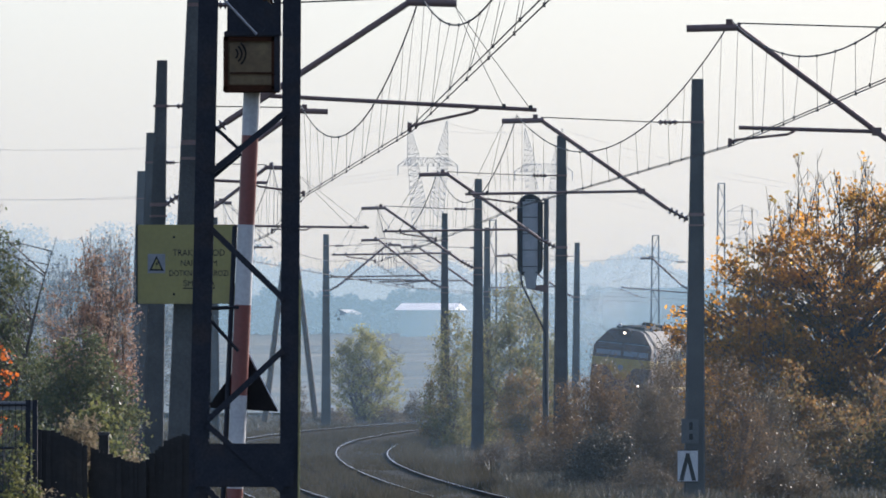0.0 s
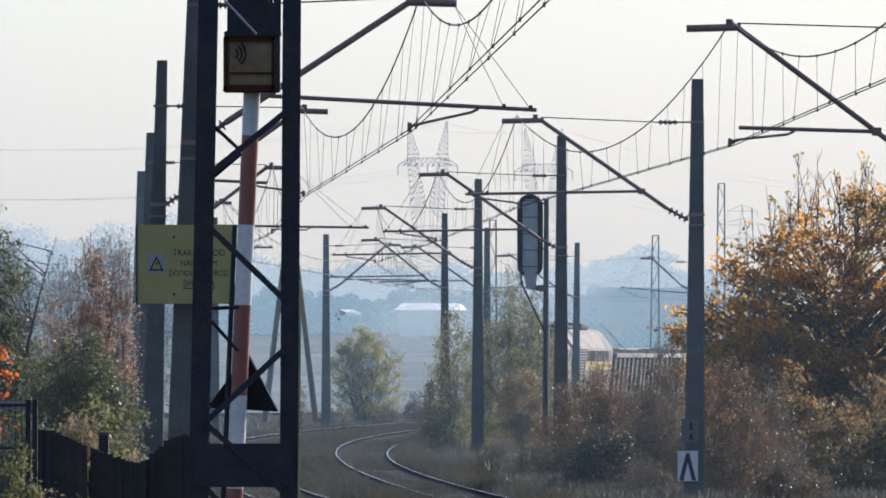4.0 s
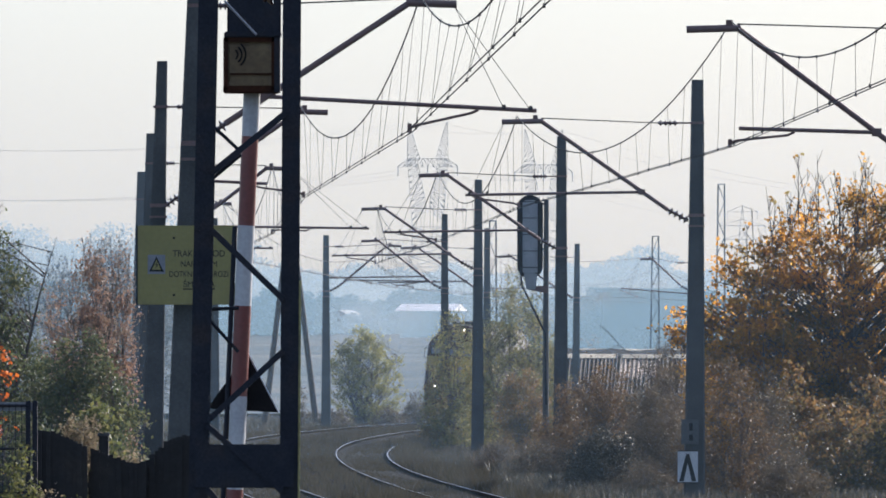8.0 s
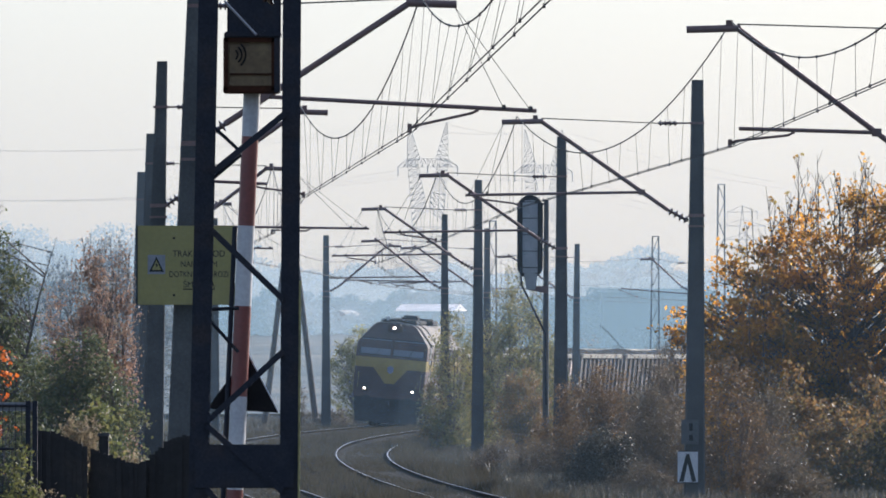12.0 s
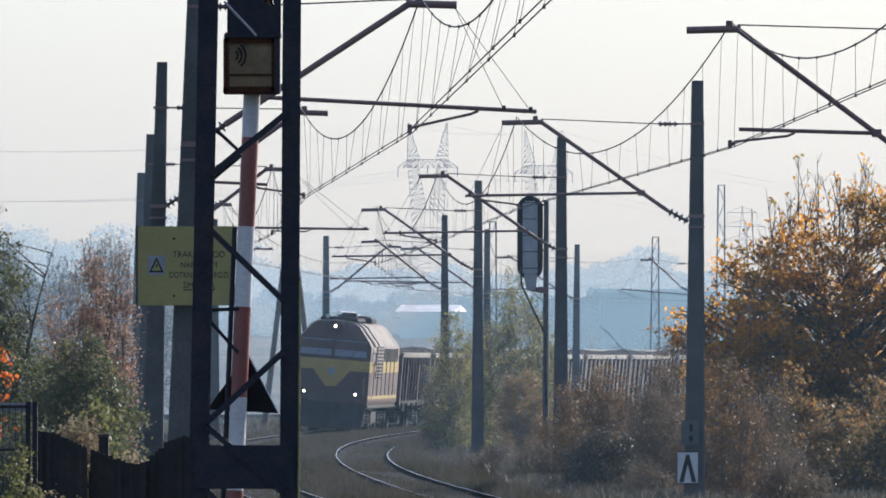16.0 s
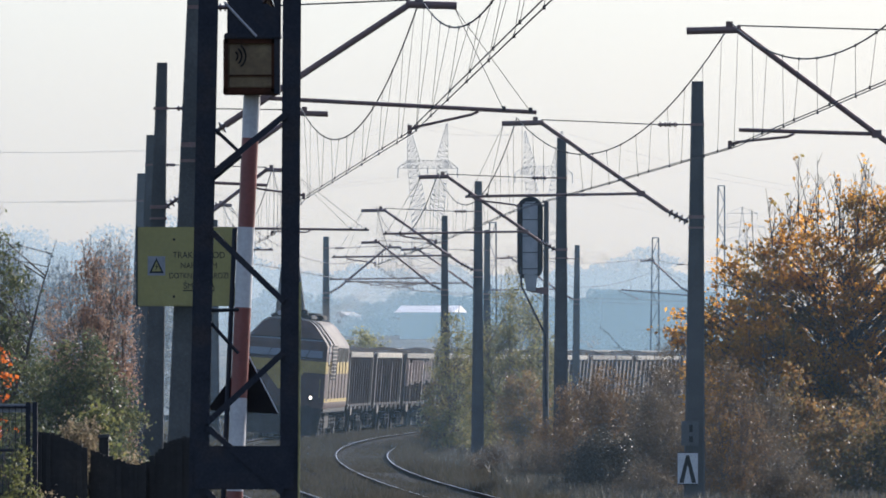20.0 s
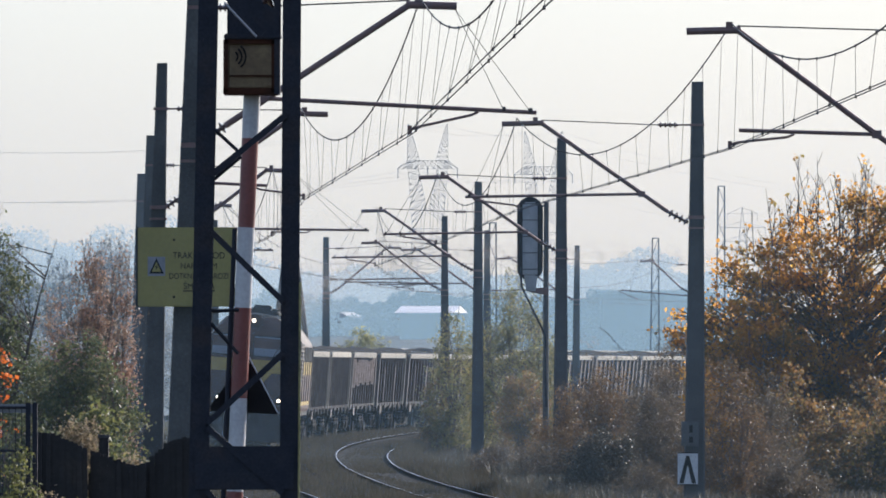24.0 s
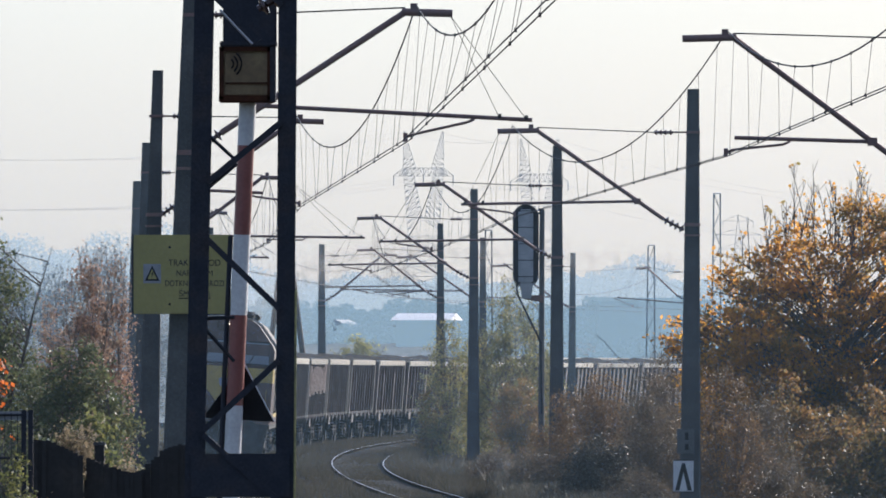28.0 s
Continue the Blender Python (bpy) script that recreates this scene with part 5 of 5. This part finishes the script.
def build_loco():
    t = thing("diesel_locomotive", pose(0, 500, 0), "maroon and yellow diesel locomotive with lit headlamps", "locomotive")
    half = [(1.47, 1.2), (1.51, 1.3), (1.51, 1.42), (1.51, 1.55), (1.51, 2.45), (1.51, 2.87), (1.51, 3.42), (1.44, 3.56), (0.96, 4.16), (0.74, 4.3), (0, 4.37)]
    sec = half + [(-x, z) for x, z in reversed(half[:-1])]
    n, m = len(sec), len(half)
    band = [0, 0, 1, 0, 1, 0, 2, 2, 2, 2]
    v, f, sl = [], [], []
    rows = ((-8.25, 0.975), (-8.08, 0.995), (-7.5, 1.0), (-5.0, 1.0), (6.0, 1.0), (10.0, 1.0), (10.55, 0.985), (10.75, 0.955))
    for y, k in rows:
        for x, z in sec:
            rake = max(0.0, z - 2.75) * 0.3 + max(0.0, z - 3.6) * 0.5
            g = 1.0 if abs(y) > 8 else (0.75 if abs(y) > 7 else 0.0)
            v.append((x * k, y + math.copysign(rake * g, -y), z))
    for i in range(len(rows) - 1):
        for j in range(n - 1):
            f.append((i * n + j + 1, i * n + j, (i + 1) * n + j, (i + 1) * n + j + 1))
            q = j if j < m - 1 else n - 2 - j
            sl.append(band[q])
        f.append((i * n, i * n + n - 1, (i + 1) * n + n - 1, (i + 1) * n))
        sl.append(0)
    for i in range(n // 2):
        a, b = i, n - 1 - i
        if i + 1 < b - 1:
            f.append((a, a + 1, b - 1, b))
            sl.append(1 if i == 4 else 0)
            e = (len(rows) - 1) * n
            f.append((e + b, e + b - 1, e + a + 1, e + a))
            sl.append(0)
    sh = Shape()
    sh.v, sh.f, sh.slots = v, f, sl
    part("body", sh, [LOCO_RED, YELLOW, ROOF_DUST], t, "maroon body with yellow bands", True)

    def front_y(z):
        return -8.25 + max(0.0, z - 2.75) * 0.3 + max(0.0, z - 3.6) * 0.5
    for x0, x1 in ((-1.33, -0.05), (0.05, 1.33)):
        z0, z1 = 2.98, 3.66
        w = Shape().add([(x0, front_y(z0) - 0.012, z0), (x1, front_y(z0) - 0.012, z0), (x1 * 0.98, front_y(z1) - 0.012, z1), (x0 * 0.98, front_y(z1) - 0.012, z1),
                         (x0, front_y(z0) + 0.02, z0), (x1, front_y(z0) + 0.02, z0), (x1 * 0.98, front_y(z1) + 0.02, z1), (x0 * 0.98, front_y(z1) + 0.02, z1)],
                        [(0, 1, 2, 3), (7, 6, 5, 4), (0, 4, 5, 1), (1, 5, 6, 2), (2, 6, 7, 3), (3, 7, 4, 0)])
        win = part("windscreen", w, GLASS, t, "dark cab windscreen")
        fr = Shape().path([(x0, front_y(z0) - 0.02, z0), (x1, front_y(z0) - 0.02, z0), (x1 * 0.98, front_y(z1) - 0.02, z1), (x0 * 0.98, front_y(z1) - 0.02, z1), (x0, front_y(z0) - 0.02, z0)], 0.025, 5)
        part("window_frame", fr, BLACK, win)
        part("wiper", Shape().tube(((x0 + x1) / 2, front_y(2.95) - 0.04, 2.93), ((x0 + x1) / 2 + 0.25, front_y(3.4) - 0.04, 3.4), 0.012, n=5), BLACK, win)
    part("yellow_chevron", Shape().prism([(-0.72, 2.46), (0.72, 2.46), (0.2, 1.82), (-0.2, 1.82)], -8.262, -8.24), YELLOW, t, "yellow wedge on the nose")
    part("emblem", Shape().prism([(-0.14, 2.5), (0, 2.56), (0.14, 2.5), (0.12, 2.32), (0, 2.22), (-0.12, 2.32)], -8.275, -8.255), GREY_PAINT, t, "pale blue-grey emblem plate")
    part("lamp_brow", Shape().soft_box((0, -7.62, 4.13), (0.62, 0.5, 0.4), 0.08), LOCO_RED, t)
    part("top_headlamp", Shape().tube((0, -7.9, 4.15), (0, -7.8, 4.15), 0.06, n=14), LAMP, t, "lit round headlamp")
    for x in (-1.0, 1.0):
        h = part("headlamp_housing", Shape().lathe((x, -8.24, 1.56), (x, -8.36, 1.56), [(0, 0.14), (0.7, 0.13), (1, 0.1)], 14), BLACK, t)
        part("headlamp", Shape().tube((x, -8.39, 1.56), (x, -8.35, 1.56), 0.05, n=14), LAMP, h, "lit round headlamp")
        b = part("buffer", Shape().tube((x * 0.88, -8.2, 1.05), (x * 0.88, -8.65, 1.05), 0.1, n=12).tube((x * 0.88, -8.65, 1.05), (x * 0.88, -8.71, 1.05), 0.24, n=18), BLACK, t)
        part("handrail", Shape().path([(x * 1.3, -8.26, 1.6), (x * 1.3, -8.34, 1.62), (x * 1.3, -8.34, 2.2), (x * 1.3, -8.26, 2.22)], 0.015, 5), YELLOW, t)
        part("mirror", Shape().path([(x * 1.47, -7.6, 3.2), (x * 1.66, -7.75, 3.2), (x * 1.66, -7.75, 2.75), (x * 1.47, -7.6, 2.75)], 0.02, 5), BLACK, t)
    part("buffer_beam", Shape().soft_box((0, -8.1, 1.03), (2.8, 0.25, 0.5), 0.03), BLACK, t)
    part("coupler", Shape().box((0, -8.45, 0.98), (0.16, 0.5, 0.2)).tube((0, -8.7, 0.98), (0, -8.7, 0.6), 0.03, n=6), BLACK, t)
    plow = Shape().prism([(-1.3, 0.18), (1.3, 0.18), (1.38, 0.78), (-1.38, 0.78)], -8.3, -8.05)
    part("plough", plow, BLACK, t, "black rail guard")
    for s in (-1, 1):
        x = s * 1.515
        g = part("side_grille", Shape().box((x, -2.9, 2.85), (0.03, 4.2, 1.25)), BLACK, t, "dark louvred intake")
        for k in range(9):
            part("slat", Shape().box((x + s * 0.025, -2.9, 2.31 + 0.135 * k), (0.03, 4.2, 0.045)), ROOF_DUST, g)
        part("cab_window", Shape().soft_box((x, -7.05, 3.1), (0.03, 0.7, 0.62), 0.01), GLASS, t, "dark side window")
        part("cab_door", Shape().box((x, -6.75, 2.2), (0.025, 0.5, 1.5)), ROOF_DUST, t)
        for k in range(7):
            w = part("engine_room_panel", Shape().soft_box((x, 0.4 + 1.25 * k, 3.14), (0.03, 1.05, 0.5), 0.01), WAGON, t, "dusty ventilation panel")
            for u in range(4):
                part("bar", Shape().box((x + s * 0.025, 0.04 + 1.25 * k + 0.24 * u, 3.14), (0.03, 0.04, 0.5)), RIM, w)
        for k in range(6):
            part("door_rail", Shape().tube((x + s * 0.04, -6.6 + 2.6 * k, 1.55), (x + s * 0.04, -6.6 + 2.6 * k, 2.9), 0.016, n=5), BLACK, t)
        part("sill", Shape().box((s * 1.4, 1.25, 1.15), (0.12, 18.1, 0.18)), BLACK, t)
        for k in range(3):
            part("step", Shape().box((s * 1.4, -6.25, 0.45 + 0.28 * k), (0.18, 0.5, 0.04)), BLACK, t)
    part("fuel_tank", Shape().soft_box((0, 0, 0.72), (2.5, 3.6, 0.75), 0.1), BLACK, t)
    part("underframe", Shape().box((0, 1.25, 1.12), (2.6, 18.3, 0.25)), BLACK, t)
    rf = Shape().soft_box((0, -5.2, 4.42), (1.5, 1.6, 0.16), 0.05).soft_box((0, -1.2, 4.43), (1.3, 3.4, 0.18), 0.05).soft_box((0, 3.6, 4.43), (1.6, 3.0, 0.2), 0.05)
    part("roof_hatch", rf, BLACK, t, "sooty roof hatches")
    part("exhaust", Shape().soft_box((0, 0.4, 4.55), (0.6, 0.9, 0.3), 0.04), BLACK, t)
    for y in (2.6, 4.4):
        part("roof_fan", Shape().tube((0, y, 4.5), (0, y, 4.6), 0.62, n=20), BLACK, t)
    for y in (-7.0, -3.6, -6.4):
        part("roof_rib", Shape().path([(x * 1.01, y, z + 0.02) for x, z in sec[6:15]], 0.03, 5), ROOF_DUST, t)
    part("horn", Shape().tube((-0.35, -7.0, 4.5), (-0.35, -7.5, 4.52), 0.04, 0.09, 10), GALV, t)
    bogie(t, -4.3, 3, 0.525, 4.2)
    bogie(t, 6.5, 3, 0.525, 4.2)
    return t


LOCO = build_loco()


def build_wagon():
    t = thing("open_wagon", pose(0, 520, 0), "rusty brown open freight wagon loaded with coal", "freight wagon", "wagons of the train")
    L, top = 16.6, 3.18
    tub = Shape()
    for s in (-1, 1):
        tub.box((s * 1.36, 0, (1.2 + top) / 2), (0.04, L - 0.1, top - 1.2))
        tub.box((0, s * (L / 2 - 0.06), (1.2 + top) / 2), (2.76, 0.05, top - 1.2))
    tub.box((0, 0, 1.22), (2.7, L - 0.1, 0.08))
    part("tub", tub, WAGON, t, "rusty brown tub walls")
    for s in (-1, 1):
        part("top_rim", Shape().soft_box((s * 1.41, 0, top - 0.02), (0.15, L * 0.93, 0.2), 0.02), RIM, t, "worn pale top rail")
        part("end_rim", Shape().soft_box((0, s * (L / 2 - 0.03), top + 0.03), (2.64, 0.14, 0.13), 0.02), RIM, t)
        part("bottom_sill", Shape().box((s * 1.39, 0, 1.2), (0.14, L, 0.2)), BLACK, t)
        for k in range(11):
            y = -L / 2 + 0.16 + (L - 0.32) * k / 10
            wide = 0.34 if k in (0, 10) else 0.14
            part("rib", Shape().box((s * 1.435, y, (1.15 + top) / 2), (0.11, wide, top - 1.12), taper=0.92), RIB_END if k in (0, 10) else RIB, t)
        for k in (2, 5):
            y = -L / 2 + 0.16 + (L - 0.32) * (k + 0.5) / 8
            part("side_door", Shape().soft_box((s * 1.395, y, 2.0), (0.04, 1.1, 1.5), 0.01), WAGON, t)
        for k in range(6):
            y = -L / 2 + 1.1 + (L - 2.2) * k / 5
            part("hinge", Shape().box((s * 1.5, y, 1.1), (0.08, 0.16, 0.22)), BLACK, t)
        for x in (-0.875, 0.875):
            part("buffer", Shape().tube((x, s * (L / 2), 1.05), (x, s * (L / 2 + 0.5), 1.05), 0.08, n=10).tube((x, s * (L / 2 + 0.47), 1.05), (x, s * (L / 2 + 0.52), 1.05), 0.22, n=14), BLACK, t)
        part("step", Shape().path([(s * 1.42, -L / 2 + 0.3, 1.1), (s * 1.42, -L / 2 + 0.3, 0.5), (s * 1.42, -L / 2 + 0.75, 0.5), (s * 1.42, -L / 2 + 0.75, 1.1)], 0.025, 5), BLACK, t)
        part("label_plate", Shape().box((s * 1.5, -L / 2 + 2.2, 1.02), (0.02, 0.9, 0.28)), RIB_END, t)
    part("underframe", Shape().box((0, 0, 1.0), (1.0, L, 0.3)).box((0, 0, 0.75), (0.4, 4.0, 0.5)), BLACK, t)
    rng = np.random.default_rng(12)
    nx, ny = 9, 40
    v = []
    for j in range(ny):
        for i in range(nx):
            x, y = -1.33 + 2.66 * i / (nx - 1), -L / 2 + 0.15 + (L - 0.3) * j / (ny - 1)
            k = 1 - (2 * i / (nx - 1) - 1) ** 2
            v.append((x, y, top - 0.06 + 0.14 * k + (0.05 * math.sin(y * 1.3) + 0.06 * math.sin(y * 0.47 + 1.0)) * k + rng.uniform(-0.05, 0.05)))
    f = [(j * nx + i, j * nx + i + 1, (j + 1) * nx + i + 1, (j + 1) * nx + i) for j in range(ny - 1) for i in range(nx - 1)]
    part("coal_load", Shape().add(v, f), COAL, t, "heaped dark coal")
    bogie(t, -5.6, 2, 0.46, 1.8)
    bogie(t, 5.6, 2, 0.46, 1.8)
    return t


WAGONS = [build_wagon()]
for i in range(18):
    WAGONS.append(copy_thing(WAGONS[0], pose(0, 540 + 14 * i, 0)))

_rs = random.Random(8)
for k in range(1, 10):
    y = -8.14 + 16.28 * k / 10
    part("scuffed_rib", Shape().box((1.44, y, 2.5 + _rs.uniform(-0.06, 0.06)), (0.122, 0.16, _rs.uniform(0.8, 1.1)), taper=0.95), PALE, WAGONS[2], "pale scuffed rib")
    for e in (0.45, 0.95, 1.3):
        part("scuff_mark", Shape().prism([(y - e - 0.2, 2.75 + _rs.uniform(-0.15, 0.1)), (y - e, 2.95 + _rs.uniform(-0.2, 0.1)), (y - e + 0.2, 2.7), (y - e + 0.15, 2.2 + _rs.uniform(-0.2, 0.2)), (y - e, 1.95 + _rs.uniform(-0.1, 0.3)), (y - e - 0.15, 2.2)], -0.01, 0.01), PALE, WAGONS[2], "pale scuff on a wagon side", at=pose(1.394, 0, 0, 0, 0, 90))

# ---- smoke ----
def smoke_material(name, colour, strength):
    m = bpy.data.materials.new(name)
    m.use_nodes = True
    t, n = m.node_tree, m.node_tree.nodes
    n.remove(n["Principled BSDF"])
    co, gr, no = n.new("ShaderNodeTexCoord"), n.new("ShaderNodeTexGradient"), n.new("ShaderNodeTexNoise")
    gr.gradient_type = "SPHERICAL"
    no.inputs["Scale"].default_value, no.inputs["Detail"].default_value = 1.6, 4.0
    t.links.new(co.outputs["Object"], gr.inputs[0])
    t.links.new(co.outputs["Object"], no.inputs["Vector"])
    rng, mul, amt = n.new("ShaderNodeMapRange"), n.new("ShaderNodeMath"), n.new("ShaderNodeMath")
    rng.inputs["From Min"].default_value, rng.inputs["From Max"].default_value = 0.3, 0.75
    t.links.new(no.outputs[0], rng.inputs[0])
    mul.operation = amt.operation = "MULTIPLY"
    soft = n.new("ShaderNodeMath")
    soft.operation = "POWER"
    soft.inputs[1].default_value = 2.0
    t.links.new(gr.outputs[1], soft.inputs[0])
    t.links.new(soft.outputs[0], mul.inputs[0])
    t.links.new(rng.outputs[0], mul.inputs[1])
    t.links.new(mul.outputs[0], amt.inputs[0])
    amt.inputs[1].default_value = strength
    df, tl, tr = n.new("ShaderNodeBsdfDiffuse"), n.new("ShaderNodeBsdfTranslucent"), n.new("ShaderNodeBsdfTransparent")
    df.inputs[0].default_value = tl.inputs[0].default_value = (*colour, 1)
    both, mix = n.new("ShaderNodeAddShader"), n.new("ShaderNodeMixShader")
    t.links.new(df.outputs[0], both.inputs[0])
    t.links.new(tl.outputs[0], both.inputs[1])
    t.links.new(amt.outputs[0], mix.inputs[0])
    t.links.new(tr.outputs[0], mix.inputs[1])
    t.links.new(both.outputs[0], mix.inputs[2])
    t.links.new(mix.outputs[0], n["Material Output"].inputs[0])
    return m


EXHAUST = smoke_material("thin_exhaust_smoke", (0.17, 0.158, 0.142), 0.5)
DRIFT = smoke_material("thin_drifting_smoke", (0.2, 0.215, 0.22), 0.55)


def smoke_puff(radius, mat, seed, label):
    """A rounded, billowed wisp that thins out to nothing at its edge."""
    s = Shape()
    v, f, n, rings = [(0, 0, 0)], [], 20, 6
    for j in range(1, rings + 1):
        for i in range(n):
            a, r = 2 * math.pi * i / n, j / rings
            x, z = r * math.cos(a), r * math.sin(a)
            v.append((x, 0.12 * (r * r - 0.5) + 0.05 * noise.noise(Vector((x * 1.5 + seed, z * 1.5, 0.3))), z))
    f += [(0, 1 + i, 1 + (i + 1) % n) for i in range(n)]
    for j in range(rings - 1):
        for i in range(n):
            f.append((1 + j * n + i, 1 + (j + 1) * n + i, 1 + (j + 1) * n + (i + 1) % n, 1 + j * n + (i + 1) % n))
    s.add(v, f)
    ob = solid("smoke_puff", s, mat, label, "smoke", "smoke puffs", smooth=True)
    ob.scale = (radius, radius, radius * 0.9)
    return ob


def haze_sheet_material(name, colour, strength, low, high):
    """A see-through haze tint: strongest near the ground, gone at its top, uneven along its length."""
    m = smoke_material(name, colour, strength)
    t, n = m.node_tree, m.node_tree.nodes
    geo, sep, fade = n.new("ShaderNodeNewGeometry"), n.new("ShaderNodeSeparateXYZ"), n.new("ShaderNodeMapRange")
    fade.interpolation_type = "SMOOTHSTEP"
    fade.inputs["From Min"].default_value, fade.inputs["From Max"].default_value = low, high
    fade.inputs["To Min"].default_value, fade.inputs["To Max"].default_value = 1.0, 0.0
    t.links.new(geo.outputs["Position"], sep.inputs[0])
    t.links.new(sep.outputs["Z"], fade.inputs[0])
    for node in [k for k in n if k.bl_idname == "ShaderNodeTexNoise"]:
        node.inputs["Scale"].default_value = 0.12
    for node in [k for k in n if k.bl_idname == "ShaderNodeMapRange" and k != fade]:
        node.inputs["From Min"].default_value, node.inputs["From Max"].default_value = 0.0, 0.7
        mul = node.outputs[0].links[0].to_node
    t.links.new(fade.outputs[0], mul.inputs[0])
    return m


def haze_sheet(y, half, top, colour, strength, seed):
    """A long translucent sheet added for haze across the line, curved and billowing, standing on the ground."""
    s = Shape()
    nx, nz = 40, 6
    v = []
    for j in range(nz + 1):
        for i in range(nx + 1):
            x, k = -half + 2 * half * i / nx, j / nz
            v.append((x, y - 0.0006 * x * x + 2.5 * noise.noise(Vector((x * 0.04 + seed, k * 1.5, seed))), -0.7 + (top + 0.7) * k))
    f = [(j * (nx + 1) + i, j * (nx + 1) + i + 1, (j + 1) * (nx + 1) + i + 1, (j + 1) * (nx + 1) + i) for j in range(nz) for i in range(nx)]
    return solid("haze_sheet", s.add(v, f), haze_sheet_material("bluish_haze_tint", colour, strength, top * 0.35, top), "thin bluish sheet standing in for haze over the line", "mist", "mist banks", "stuff", smooth=True)


# Five bluish sheets, added to lay the air's haze over what is behind.
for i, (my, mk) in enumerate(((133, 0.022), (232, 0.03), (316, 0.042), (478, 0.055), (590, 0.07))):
    haze_sheet(my, 60 + my * 0.1, 15.0 + my * 0.012, (0.13, 0.2, 0.265), mk, i * 3.1)

PUFFS = [(te, smoke_puff(1.3, EXHAUST, i, "thin grey puff of diesel exhaust")) for i, te in enumerate(-6.0 + 1.1 * k for k in range(30))]
BANKS = [((x, y, z), r, smoke_puff(r, DRIFT, 50 + i, "pale bank of drifting smoke")) for i, (x, y, z, r) in enumerate(((4.867, 680, 5.5, 6.0), (1.624, 720, 6.0, 6.0), (12.518, 760, 8.0, 6.5), (9.0, 640, 6.2, 4.6)))]

# ---- motion ----
FRONT_START = 460.8


def front_at(t):
    """How far along the line the locomotive's nose is: it rolls in at a steady 30 km/h."""
    return FRONT_START - 8.35 * t


def on_line(s):
    """A vehicle's pose: it sways a little to the outer rail where the bend tightens and leans with the track."""
    k = max(0.0, min(1.0, (400.0 - s) / 80.0))
    p, a = line_point(s, -0.2 * k)
    return Matrix.Translation(p) @ Matrix.Rotation(-a, 4, "Z") @ Matrix.Rotation(cant(s) + 0.03 * (1 - k), 4, "Y")


def motions():
    times = [0, 1, 2, 3, 4, 5, 6, 7, 8, 9, 10, 11, 12, 13, 14, 15, 16, 17, 18, 19, 20, 21, 22, 23, 24, 25, 26, 27, 28]
    walk(LOCO, [(t, on_line(front_at(t) + 7.35)) for t in times])
    for i, w in enumerate(WAGONS):
        walk(w, [(t, on_line(front_at(t) + 18.6 + 8.6 + 17.7 * i)) for t in times])
    for te, puff in PUFFS:
        rows = []
        for t in sorted(set(times) | ({te, te + 0.5} if 0 < te < 28 else set())):
            exhaust = on_line(front_at(min(t, te)) + 8.2).translation
            age = max(0.0, t - te)
            rise = 2.5 + 5.5 * (1 - math.exp(-age / 5.0))
            rows.append((t, pose(exhaust.x + 0.25 * age, exhaust.y + 0.5 * age, rise, 0, 4 * age)))
        walk(puff, rows)
    for (x, y, z), r, bank in BANKS:
        walk(bank, [(t, pose(x - 0.85 * t, y, z + 0.03 * t, 0, 0.8 * t)) for t in (0, 7, 14, 21, 28)])


motions()
